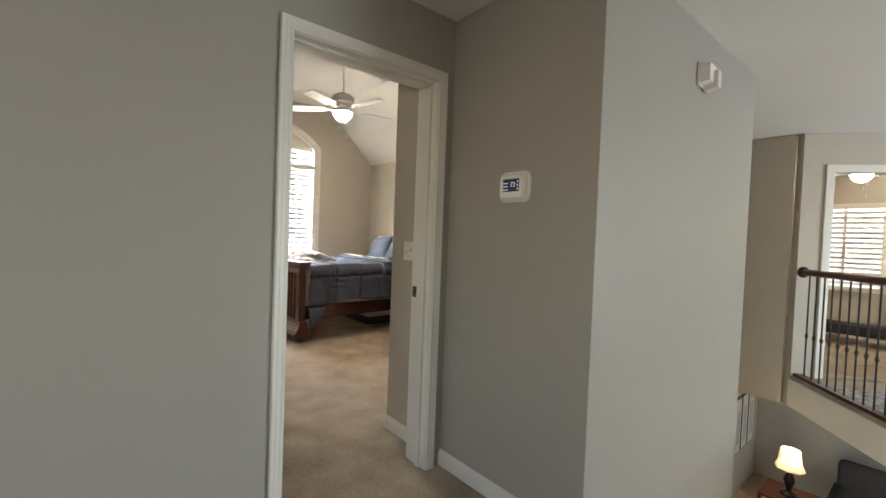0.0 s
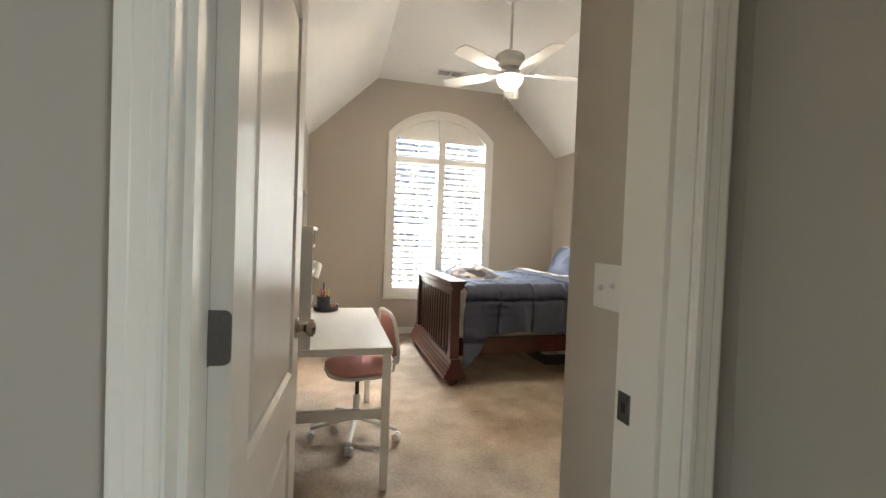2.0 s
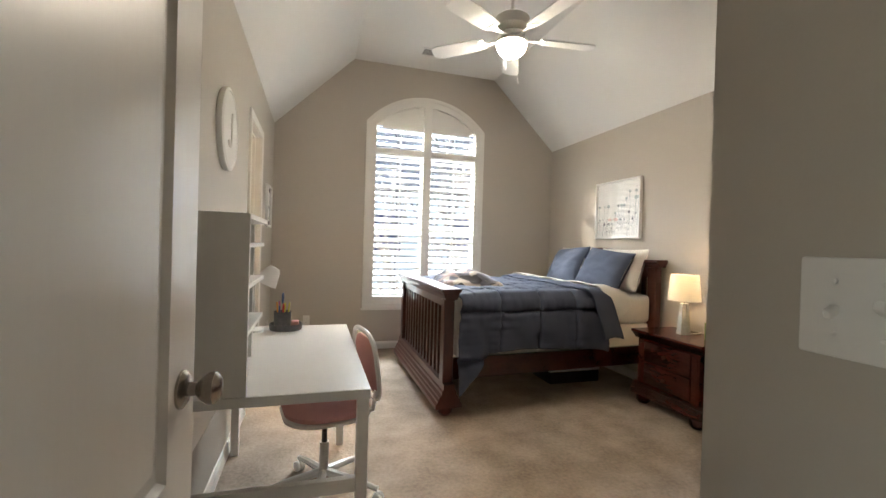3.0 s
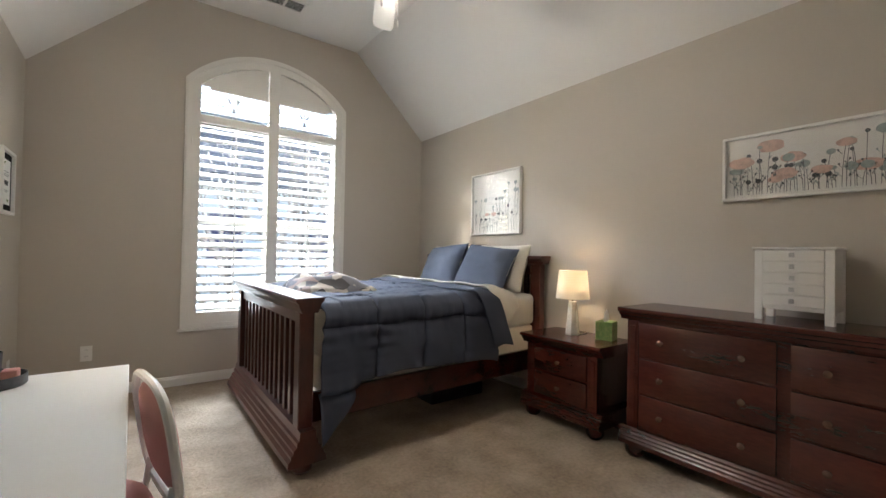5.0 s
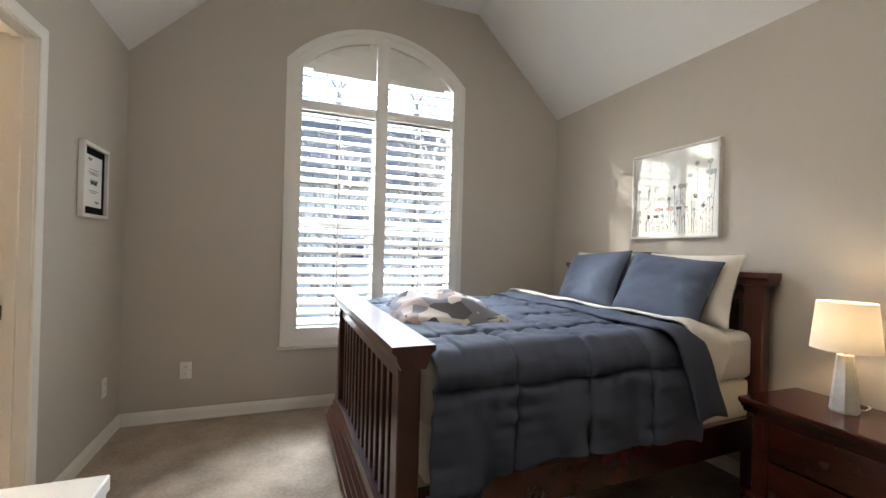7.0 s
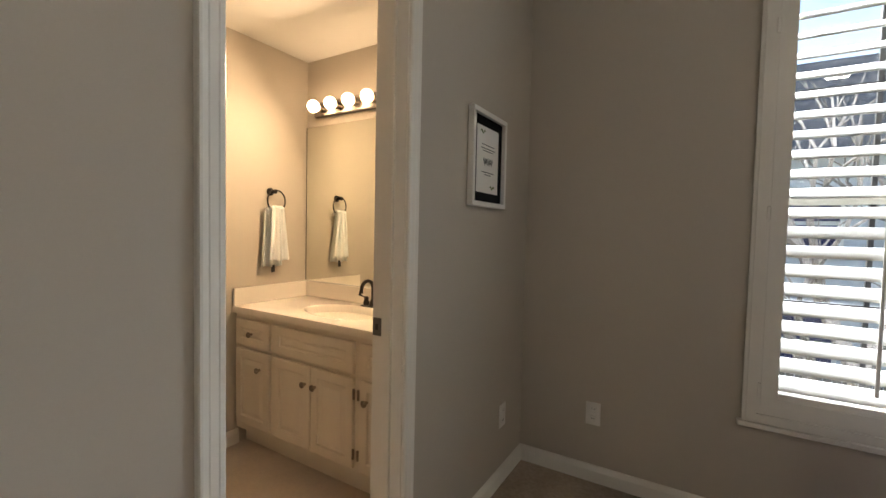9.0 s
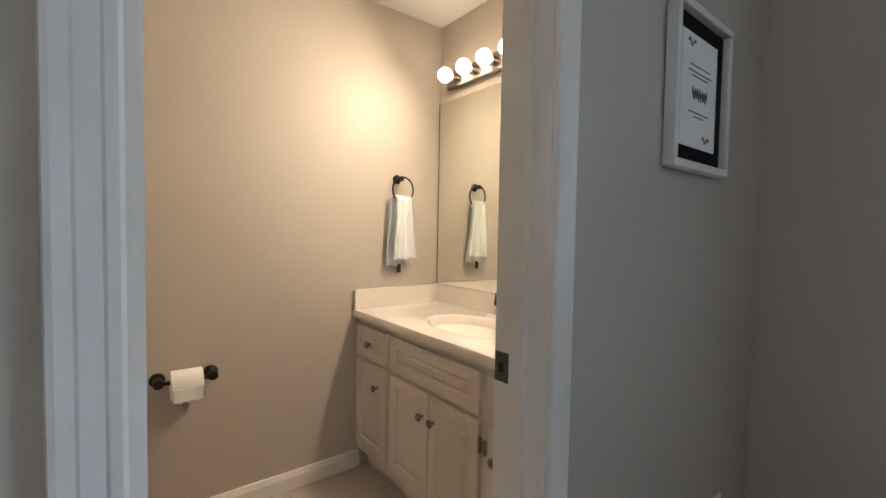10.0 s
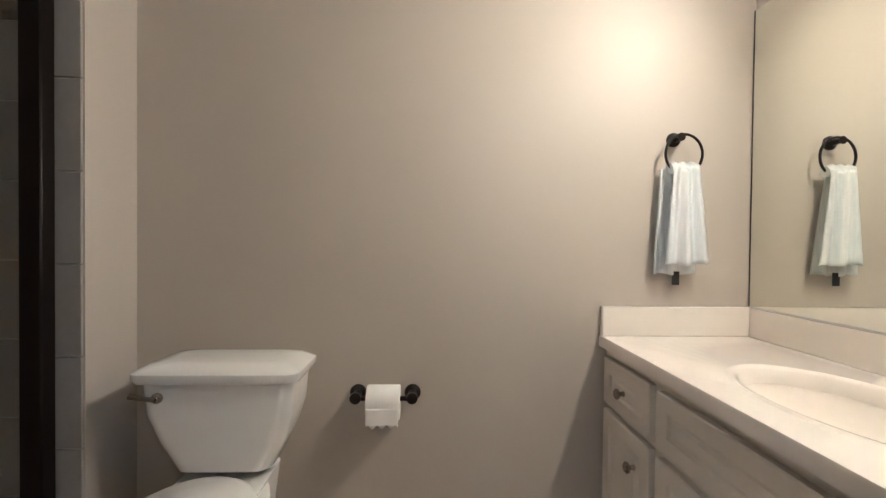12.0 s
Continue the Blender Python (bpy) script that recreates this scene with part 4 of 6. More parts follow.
# ---- outlets and switches ----
def outlet(loc, rz, label="white duplex outlet low on the wall"):
    o = thing("outlet", loc, label, "outlet", "outlets", rz)
    part("plate", B(-0.036, 0.036, -0.006, 0.0, -0.058, 0.058, 0.003, 2), PLATE, o)
    for z in (-0.024, 0.024):
        s = part("socket", B(-0.016, 0.016, -0.008, -0.005, z - 0.015, z + 0.015, 0.003), PLATE, o)
        for x in (-0.006, 0.006):
            # raised dark block, its colour stands for shade in an uncut slot
            part("slot", B(x - 0.001, x + 0.001, -0.0086, -0.0078, z - 0.003, z + 0.006), DARK, s)
    return o


outlet((1.112, YN, 0.346), 0)
outlet((XW, 7.00, 0.342), 90)
swp = thing("light_switch", (XR, 2.667, 1.168), "white double toggle switch plate", "switch", rz=-90)
part("plate", B(-0.060, 0.060, -0.006, 0, -0.058, 0.058, 0.004, 2), PLATE, swp)
for x, r in ((-0.023, 25), (0.023, -25)):
    t = part("toggle", B(-0.005, 0.005, -0.020, -0.004, -0.006, 0.006, 0.002), PLATE, swp)
    t.location, t.rotation_euler = (x, 0, 0), (radians(r), 0, 0)
    for z in (-0.03, 0.03):
        part("screw", L([(0.0035, 0), (0.002, 0.0015)], 10, Matrix.Translation((x, -0.006, z)) @ pose(0, 0, 0, 90)), PLATE, swp)

# ---- ceiling fan and vent ----
FX, FY = 2.45, 5.03
fan = thing("ceiling_fan", (FX, FY, TOP), "white five-blade ceiling fan with lit bowl", "ceiling fan")
part("canopy", L([(0.025, -0.075), (0.05, -0.06), (0.066, -0.02), (0.066, 0.0)], 28), LACQ, fan)
part("downrod", L([(0.012, -0.48), (0.012, -0.06)], 14), LACQ, fan)
part("motor", L([(0.05, -0.615), (0.085, -0.605), (0.118, -0.580), (0.125, -0.550), (0.118, -0.515), (0.085, -0.490), (0.03, -0.475)], 36), LACQ, fan, "white motor housing")
part("vent_band", L([(0.06, -0.660), (0.088, -0.650), (0.09, -0.620), (0.07, -0.613)], 36), LAMPB, fan, "vented lower band")
part("light_fitter", L([(0.075, -0.695), (0.108, -0.692), (0.110, -0.675), (0.07, -0.660)], 32), LACQ, fan)
part("light_bowl", L([(0.012, -0.782), (0.045, -0.775), (0.08, -0.750), (0.100, -0.715), (0.104, -0.692)], 32), FANGLOW, fan, "lit frosted glass bowl")
part("finial", L([(0.004, -0.805), (0.010, -0.795), (0.006, -0.782)], 12), NICKEL, fan)
for k, (dx, dy, ln) in enumerate(((-0.055, -0.03, 0.17), (0.03, -0.05, 0.26))):
    c = part("pull_chain", T([(dx, dy, -0.66), (dx, dy, -0.68 - ln)], 0.0015, 6), STEEL, fan)
    part("fob", L([(0.002, -0.72 - ln), (0.007, -0.71 - ln), (0.003, -0.68 - ln)], 10, Matrix.Translation((dx, dy, 0))), LACQ, c)
for k in range(5):
    a = radians(72 * k + 65)
    m = Matrix.Rotation(a, 4, "Z") @ Matrix.Translation((0, 0, -0.650)) @ Matrix.Rotation(radians(11), 4, "X")
    bl = bmesh.new()
    pts = [(0.20, -0.05), (0.30, -0.062), (0.55, -0.070), (0.60, -0.058), (0.615, 0.0), (0.60, 0.058), (0.55, 0.070), (0.30, 0.062), (0.20, 0.05)]
    prism(bl, pts, "z", -0.004, 0.004)
    bl.transform(m)
    blade = part("blade", bl, LACQ, fan, "white blade")
    ir = bmesh.new()
    prism(ir, [(0.085, -0.018), (0.16, -0.012), (0.24, -0.035), (0.24, 0.035), (0.16, 0.012), (0.085, 0.018)], "z", -0.010, -0.004)
    ir.transform(m)
    part("blade_iron", ir, LACQ, blade)
vent = thing("ceiling_vent", (2.40, 6.80, TOP), "white slatted air vent in the ceiling", "vent")
b = bmesh.new()
for a in ((-0.17, 0.17, -0.09, -0.07), (-0.17, 0.17, 0.07, 0.09), (-0.17, -0.15, -0.07, 0.07), (0.15, 0.17, -0.07, 0.07), (-0.01, 0.01, -0.07, 0.07)):
    bx(b, *a, -0.010, 0.0)
part("frame", b, LACQ, vent)
# dark sheet paints the duct's shade; the ceiling above is closed
part("backing", B(-0.15, 0.15, -0.07, 0.07, -0.003, -0.0005), DARK, vent)
for k in range(7):
    for x0, x1 in ((-0.148, -0.012), (0.012, 0.148)):
        bb = B(x0, x1, -0.007, 0.007, -0.001, 0.001)
        o = part("slat", bb, LACQ, vent)
        o.location, o.rotation_euler = (0, -0.06 + k * 0.02, -0.006), (radians(35), 0, 0)

# ---- desk, hutch, chair ----
DX0, DX1, DY0, DY1, DZ = XW + 0.02, 1.38, 3.81, 5.00, 0.725
desk = thing("desk", (0, 0, 0), "white rectangular desk against the wall", "desk")
part("top", B(DX0, DX1, DY0, DY1, DZ - 0.035, DZ, 0.003), LACQ, desk)
for x in (DX0 + 0.005, DX1 - 0.045):
    for y in (DY0 + 0.005, DY1 - 0.045):
        part("leg", B(x, x + 0.04, y, y + 0.04, 0, DZ - 0.035, 0.002), LACQ, desk)
for y in (DY0 + 0.012, DY1 - 0.038):
    part("stretcher", B(DX0 + 0.045, DX1 - 0.045, y, y + 0.026, 0.365, 0.415, 0.002), LACQ, desk)
part("back_panel", B(DX0 + 0.01, DX0 + 0.025, DY0 + 0.05, DY1 - 0.05, 0.45, DZ - 0.035), LACQ, desk)
HX1, HZ1 = 0.983, 1.312
hutch = thing("desk_hutch", (0, 0, 0), "white shelf hutch standing on the desk", "shelf unit")
HY0, HY1 = DY0 + 0.004, DY1 - 0.02
part("side_panel", B(DX0, HX1, HY0, HY0 + 0.018, DZ, HZ1, 0.001), LACQ, hutch)
part("side_panel", B(DX0, HX1 - 0.05, HY0 + 0.50, HY0 + 0.518, DZ, HZ1 - 0.02, 0.001), LACQ, hutch)
part("top", B(DX0, HX1, HY0 + 0.018, HY0 + 0.50, HZ1 - 0.018, HZ1, 0.001), LACQ, hutch)
for z in (0.90, 1.06, 1.2):
    part("shelf", B(DX0, HX1 - 0.01, HY0 + 0.018, HY0 + 0.50, z, z + 0.016, 0.001), LACQ, hutch)
part("back_panel", B(DX0, DX0 + 0.006, HY0 + 0.018, HY0 + 0.50, DZ, HZ1 - 0.018), LACQ, hutch)
card = thing("card_box", (0.90, 4.10, 1.076), "small white card box with dark writing", "box")
part("box", B(-0.03, 0.03, -0.04, 0.04, 0, 0.012, 0.001), PAPER, card)
part("print", B(0.0301, 0.0305, -0.03, 0.03, 0.004, 0.008), MESHG, card)

pen = thing("pen_organizer", (1.035, 4.90, DZ), "grey mesh pen organizer full of pens", "pen holder")
part("tray", L([(0.085, 0), (0.088, 0.004), (0.088, 0.034), (0.085, 0.034), (0.083, 0.006)], 32), MESHG, pen)
part("cup", L([(0.045, 0.004), (0.048, 0.10), (0.046, 0.10), (0.043, 0.01)], 24, Matrix.Translation((-0.02, 0.015, 0))), MESHG, pen)
rnd = random.Random(4)
for k in range(11):
    c = ((0.6, 0.05, 0.04), (0.7, 0.3, 0.05), (0.7, 0.62, 0.08), (0.05, 0.1, 0.3), (0.55, 0.12, 0.3), (0.7, 0.68, 0.6))[k % 6]
    m_ = mat("pen_plastic", c, 0.35, vary=0.05, bump=0)
    a, rr = rnd.uniform(0, 6.28), rnd.uniform(0.01, 0.034)
    part("pen", T([(-0.02 + rr * math.cos(a), 0.015 + rr * math.sin(a), 0.012), (-0.02 + 1.5 * rr * math.cos(a), 0.015 + 1.5 * rr * math.sin(a), rnd.uniform(0.13, 0.16))], 0.0045, 7), m_, pen)
NAVY = mat("scissor_blue", (0.03, 0.07, 0.2), 0.3, bump=0)
for s in (-1, 1):
    part("scissor_handle", T([(-0.02, 0.015 + s * 0.018 + 0.017 * math.cos(a), 0.175 + 0.026 * math.sin(a)) for a in [2 * math.pi * q / 16 for q in range(16)]], 0.005, 7, True), NAVY, pen)
part("eraser", B(0.03, 0.07, -0.03, 0.01, 0.006, 0.05, 0.004), PINK, pen)
dl = thing("desk_lamp", (0.87, 4.86, DZ), "small white desk lamp with cone shade", "lamp")
part("foot", L([(0.05, 0), (0.05, 0.01), (0.02, 0.016)], 24), LACQ, dl)
part("stem", T([(0, 0, 0.012), (0, 0, 0.24), (0.01, 0, 0.29), (0.04, 0, 0.31)], 0.006, 8), LACQ, dl)
sh = bmesh.new()
lathe(sh, [(0.026, 0.07), (0.040, 0.05), (0.060, -0.03), (0.058, -0.03), (0.03, 0.045)], 26, Matrix.Translation((0.07, 0, 0.29)) @ pose(0, 0, 0, 0, 28))
part("shade", sh, LACQ, dl)

ch = thing("desk_chair", (1.25, 4.46, 0), "pink upholstered swivel chair with white base", "chair", rz=100)
part("column", L([(0.022, 0.10), (0.022, 0.26)], 16), LACQ, ch)
part("gas_lift", L([(0.013, 0.26), (0.013, 0.40)], 14), BLACK, ch)
part("plate", B(-0.09, 0.09, -0.09, 0.09, 0.395, 0.41, 0.004), BLACK, ch)
for k in range(5):
    a = radians(72 * k + 15)
    leg = part("leg", T([(0.02 * math.cos(a), 0.02 * math.sin(a), 0.115), (0.16 * math.cos(a), 0.16 * math.sin(a), 0.095), (0.28 * math.cos(a), 0.28 * math.sin(a), 0.07)], [0.02, 0.017, 0.013], 8), LACQ, ch)
    cs = bmesh.new()
    for s in (-1, 1):
        lathe(cs, [(0.024, -0.009), (0.026, -0.005), (0.026, 0.005), (0.024, 0.009)], 16, Matrix.Translation((0.28 * math.cos(a) - s * 0.013 * math.sin(a), 0.28 * math.sin(a) + s * 0.013 * math.cos(a), 0.027)) @ pose(0, 0, 0, 90, 0, math.degrees(a)))
    part("caster", cs, LACQ, leg, "white twin caster")


def rounded(bm, w, d, z0, z1, r, m=None, n=10, bulge=0.0):
    pts = []
    for sx, sy, a0 in ((1, 1, 0), (-1, 1, 90), (-1, -1, 180), (1, -1, 270)):
        for k in range(n + 1):
            a = radians(a0 + 90 * k / n)
            pts.append(((w / 2 - r) * sx + r * math.cos(a), (d / 2 - r) * sy + r * math.sin(a)))
    lv = [(0.94, z0), (1.0, z0 + (z1 - z0) * 0.25), (1.0, z0 + (z1 - z0) * 0.7), (0.95, z1 - 0.002), (0.6, z1 + bulge * 0.7), (0.05, z1 + bulge)]
    rings = [[bm.verts.new((m or Matrix()) @ Vector((x * s, y * s, z))) for x, y in pts] for s, z in lv]
    fs = []
    for a, b in zip(rings, rings[1:]):
        for k in range(len(pts)):
            fs.append(bm.faces.new((a[k - 1], a[k], b[k], b[k - 1])))
    fs += [bm.faces.new(rings[0][::-1]), bm.faces.new(rings[-1])]
    bmesh.ops.recalc_face_normals(bm, faces=fs)
    return bm


part("seat_shell", rounded(bmesh.new(), 0.43, 0.40, 0.41, 0.432, 0.15), LACQ, ch, "white seat shell")
part("seat", rounded(bmesh.new(), 0.42, 0.39, 0.43, 0.465, 0.15, None, 10, 0.015), PINK, ch, "pink padded seat")
mb = Matrix.Translation((0, -0.205, 0.63)) @ pose(0, 0, 0, 82)
part("backrest", rounded(bmesh.new(), 0.34, 0.27, -0.012, 0.014, 0.11, mb, 10, 0.012), PINK, ch, "pink padded backrest")
fpts = []
for q in range(40):
    a = 2 * math.pi * q / 40
    c, s = math.cos(a), math.sin(a)
    x, y = 0.19 * math.copysign(abs(c) ** 0.6, c), 0.165 * math.copysign(abs(s) ** 0.6, s)
    fpts.append(mb @ Vector((x, y, -0.008)))
part("back_frame", T(fpts, 0.012, 8, True), LACQ, ch, "white tubular back frame")
for s in (-1, 1):
    part("back_support", T([(s * 0.12, -0.12, 0.415), (s * 0.12, -0.20, 0.43), (s * 0.12, -0.215, 0.52)], 0.011, 8), LACQ, ch)

clock = thing("wall_clock", (XW, 4.72, 1.78), "round white wall plaque above the desk", "wall clock")
part("disc", L([(0.20, 0), (0.205, 0.008), (0.205, 0.026), (0.19, 0.032), (0.185, 0.026), (0.0, 0.026)], 44, pose(0, 0, 0, 0, 90)), LACQ, clock)
part("letter", T([(0.028, 0.03, 0.09), (0.028, 0.03, -0.05), (0.028, 0.01, -0.085), (0.028, -0.03, -0.085), (0.028, -0.05, -0.06)], 0.006, 6), PLATE, clock)

# ---- bathroom ----
setting("bathroom_floor", B(BX0 - 0.1, XW - 0.06, 3.4, BYN + 0.1, -0.06, -0.002), VINYL, "warm beige bathroom floor", "floor")
bw = bmesh.new()
bx(bw, BX0 - 0.12, BX0, 3.4, BYN + 0.12, 0, BC)
wall_bath_w = setting("wall_bath_west", bw, WALL, "greige painted bathroom wall", "wall")
setting("wall_bath_north", B(BX0, XW - 0.12, BYN, BYN + 0.12, 0, BC), WALL, "greige painted bathroom wall behind the mirror", "wall")
setting("wall_bath_south", B(BX0, XW - 0.12, 3.4, 3.5, 0, BC), WALL, "greige painted bathroom wall", "wall")
setting("ceiling_bath", B(BX0 - 0.12, XW - 0.12, 3.4, BYN + 0.12, BC, BC + 0.08), CEIL, "white bathroom ceiling", "ceiling")
baseboard("baseboard", [(BX0, 5.0), (BX0, 6.52)])
# shower stub wall, tiled face, dark frame
SHY = 4.955
setting("wall_shower", B(BX0, -0.50, SHY - 0.11, SHY, 0, BC), WALL, "greige painted end wall beside the shower", "wall")
tiles = thing("shower_tiles", (0, 0, 0), "grey ceramic wall tiles in the shower", "tiles")
tiles["kind"] = "structure"
tl_a = None
for i in range(9):
    z = 0.02 + i * 0.255
    if tl_a is None:
        tl_a = part("tile", B(0, 0.008, 0, 0.10, 0, 0.250, 0.0015), GREYP, tiles)
        tl_a.location = (-0.50, SHY - 0.105, z)
    else:
        piece("tile", tl_a, tiles, (-0.50, SHY - 0.105, z))
wt = part("tile", B(0, 0.008, 0, 0.36, 0, 0.250, 0.0015), GREYP, tiles)
wt.location = (BX0 + 0.001, SHY - 0.49, 0.02)
for i in range(9):
    for j in range(4):
        if i or j:
            if i == 7:
                continue
            piece("tile", wt, tiles, (BX0 + 0.001, SHY - 0.49 - j * 0.366, 0.02 + i * 0.255))
strip = None
rnd = random.Random(9)
MOS = mat("mosaic_mixed", (0.30, 0.26, 0.22), 0.2, vary=0.2, bump=0.02, rand=0.55)
for r in range(9):
    y = SHY - 0.13
    z = 0.02 + 7 * 0.255 + r * 0.028
    while y > 3.6:
        w = rnd.choice((0.05, 0.08, 0.12))
        if strip is None:
            strip = part("mosaic", B(0, 0.008, -1, 0, 0, 0.025), MOS, tiles)
            strip.location, strip.scale = (BX0 + 0.001, y, z), (1, w - 0.003, 1)
        else:
            piece("mosaic", strip, tiles, (BX0 + 0.001, y, z)).scale = (1, w - 0.003, 1)
        y -= w
sf = thing("shower_door_frame", (0, 0, 0), "dark bronze shower door frame", "shower door")
part("upright", B(-0.485, -0.44, SHY - 0.125, SHY - 0.065, 0.02, 2.0, 0.004), BRONZE, sf)
part("header", B(-0.485, -0.44, 3.5, SHY - 0.125, 1.95, 2.0, 0.004), BRONZE, sf)
part("sill", B(-0.50, -0.42, 3.5, SHY - 0.11, 0.0, 0.06, 0.004), CER, sf)
g = part("pane", B(-0.466, -0.459, 3.5, SHY - 0.125, 0.06, 1.95), GLASS, sf)
g.visible_shadow = False

# vanity: three cabinet units under one top
VY, VZ = 6.51, 0.765
VX = [BX0 + 0.004, -0.375, 0.228, XW - 0.124]


def raised_door(parent, x0, x1, z0, z1, name, knob=None, hinge_x=None):
    b = bmesh.new()
    loops = []
    for ins, y in ((0, 0.0), (0, -0.016), (0.004, -0.019), (0.044, -0.019), (0.050, -0.012), (0.056, -0.012), (0.078, -0.018), (0.080, -0.018)):
        loops.append([b.verts.new(q) for q in ((x0 + ins, VY + y, z0 + min(ins, (z1 - z0) * 0.42)), (x1 - ins, VY + y, z0 + min(ins, (z1 - z0) * 0.42)), (x1 - ins, VY + y, z1 - min(ins, (z1 - z0) * 0.42)), (x0 + ins, VY + y, z1 - min(ins, (z1 - z0) * 0.42)))])
    for a, c in zip(loops, loops[1:]):
        for k in range(4):
            b.faces.new((a[k - 1], a[k], c[k], c[k - 1]))
    b.faces.new(loops[-1])
    bmesh.ops.recalc_face_normals(b, faces=b.faces[:])
    d = part(name, b, VANITY, parent, smooth=False)
    if knob:
        part("knob", L([(0.008, 0), (0.006, 0.012), (0.015, 0.018), (0.016, 0.024), (0.010, 0.029)], 18, Matrix.Translation((knob[0], VY - 0.018, knob[1])) @ pose(0, 0, 0, 90)), NICKEL, d, "nickel knob")
    if hinge_x is not None:
        for z in (z0 + 0.07, z1 - 0.07):
            part("hinge", B(hinge_x - 0.006, hinge_x + 0.006, VY - 0.022, VY - 0.012, z - 0.025, z + 0.025, 0.002), NICKEL, d)
    return d


def cabinet(x0, x1, label, two):
    c = thing("vanity_cabinet", (0, 0, 0), label, "cabinet", "bathroom vanity units")
    part("carcass", B(x0, x1, VY, BYN - 0.002, 0.10, VZ), VANITY, c, smooth=False)
    part("toe_kick", B(x0, x1, VY + 0.06, BYN - 0.05, 0, 0.10), VANITY, c, smooth=False)
    a, b = x0 + 0.022, x1 - 0.018
    raised_door(c, a, b, 0.585, 0.735, "drawer" if not two else "false_front", None if two else ((a + b) / 2, 0.66))
    if two:
        m = (a + b) / 2
        raised_door(c, a, m - 0.003, 0.145, 0.565, "door", (m - 0.036, 0.475))
        raised_door(c, m + 0.003, b, 0.145, 0.565, "door", (m + 0.036, 0.475), b + 0.006)
    elif x0 < -0.5:
        raised_door(c, a, b, 0.145, 0.565, "door", (b - 0.075, 0.475))
    else:
        raised_door(c, a, b, 0.145, 0.565, "door", (a + 0.045, 0.475), a - 0.006)
    return c


cabinet(VX[0], VX[1], "cream vanity cabinet with one drawer and door", False)
cabinet(VX[1], VX[2], "cream double-door sink vanity cabinet", True)
cabinet(VX[2], VX[3], "cream vanity cabinet with one drawer and door", False)
CT = 0.80
SX, SY, SA, SB = -0.085, 6.735, 0.245, 0.15
ctop = thing("countertop", (0, 0, 0), "glossy cream cultured marble vanity top with basin", "countertop")
tb_ = bmesh.new()
n = 48
ell = [(SX + SA * math.cos(2 * math.pi * k / n), SY + SB * math.sin(2 * math.pi * k / n)) for k in range(n)]
X0, X1, Y0, Y1 = BX0 + 0.002, XW - 0.122, 6.483, BYN - 0.002
outer = []
for x, y in ell:
    dx, dy = x - SX, y - SY
    t = min((X1 - SX) / dx if dx > 1e-6 else 9e9, (X0 - SX) / dx if dx < -1e-6 else 9e9, (Y1 - SY) / dy if dy > 1e-6 else 9e9, (Y0 - SY) / dy if dy < -1e-6 else 9e9)
    outer.append((SX + dx * t, SY + dy * t))
for c in ((X0, Y0), (X1, Y0), (X1, Y1), (X0, Y1)):
    i = min(range(n), key=lambda k: (outer[k][0] - c[0]) ** 2 + (outer[k][1] - c[1]) ** 2)
    outer[i] = c
rings = [[tb_.verts.new((x, y, CT - 0.035)) for x, y in outer], [tb_.verts.new((x, y, CT - 0.006)) for x, y in outer], [tb_.verts.new((SX + (x - SX) * 0.994, SY + (y - SY) * 0.99, CT)) for x, y in outer]]
for sc, dz in ((1.14, 0), (1.10, 0.005), (1.05, 0.004), (1.0, -0.004), (0.95, -0.03), (0.82, -0.085), (0.55, -0.118), (0.12, -0.125)):
    rings.append([tb_.verts.new((SX + SA * sc * math.cos(2 * math.pi * k / n), SY + SB * sc * math.sin(2 * math.pi * k / n), CT + dz)) for k in range(n)])
for a, b in zip(rings, rings[1:]):
    for k in range(n):
        tb_.faces.new((a[k - 1], a[k], b[k], b[k - 1]))
tb_.faces.new(rings[-1])
bmesh.ops.recalc_face_normals(tb_, faces=tb_.faces[:])
part("slab", tb_, MARBLE, ctop)
part("backsplash", B(X0 + 0.018, X1, BYN - 0.020, BYN - 0.002, CT - 0.001, 0.897, 0.003), MARBLE, ctop)
part("side_splash", B(X0, X0 + 0.018, Y0 + 0.004, BYN - 0.002, CT - 0.001, 0.900, 0.003), MARBLE, ctop)
part("drain", L([(0.02, CT - 0.126), (0.022, CT - 0.122), (0.012, CT - 0.121)], 20, Matrix.Translation((SX, SY, 0))), NICKEL, ctop)
FXc, FYc = -0.05, 6.925
fc = thing("faucet", (FXc, FYc, CT), "dark bronze two-handle gooseneck faucet", "faucet")
part("base_plate", B(-0.085, 0.085, -0.026, 0.026, 0, 0.014, 0.006, 2), BRONZE, fc)
part("body", L([(0.024, 0.014), (0.020, 0.04), (0.014, 0.055), (0.013, 0.07)], 20), BRONZE, fc)
part("spout", T([(0, 0, 0.06), (0, 0, 0.12)] + [(0, -0.055 + 0.055 * math.cos(radians(a)), 0.125 + 0.055 * math.sin(radians(a))) for a in range(0, 181, 18)] + [(0, -0.112, 0.105)], [0.012] * 13 + [0.015], 14), BRONZE, fc)
for s in (-1, 1):
    h = part("handle", L([(0.020, 0.012), (0.022, 0.03), (0.014, 0.05), (0.017, 0.06), (0.008, 0.072)], 18, Matrix.Translation((s * 0.055, 0, 0))), BRONZE, fc)
    part("lever", T([(s * 0.055, 0, 0.062), (s * 0.085, -0.004, 0.068), (s * 0.115, -0.008, 0.078)], [0.006, 0.005, 0.008], 10), BRONZE, h)
fc.scale = (0.88, 0.88, 0.88)
sp = thing("soap_dispenser", (FXc + 0.125, 6.90, CT), "clear pump bottle of pink soap", "soap dispenser")
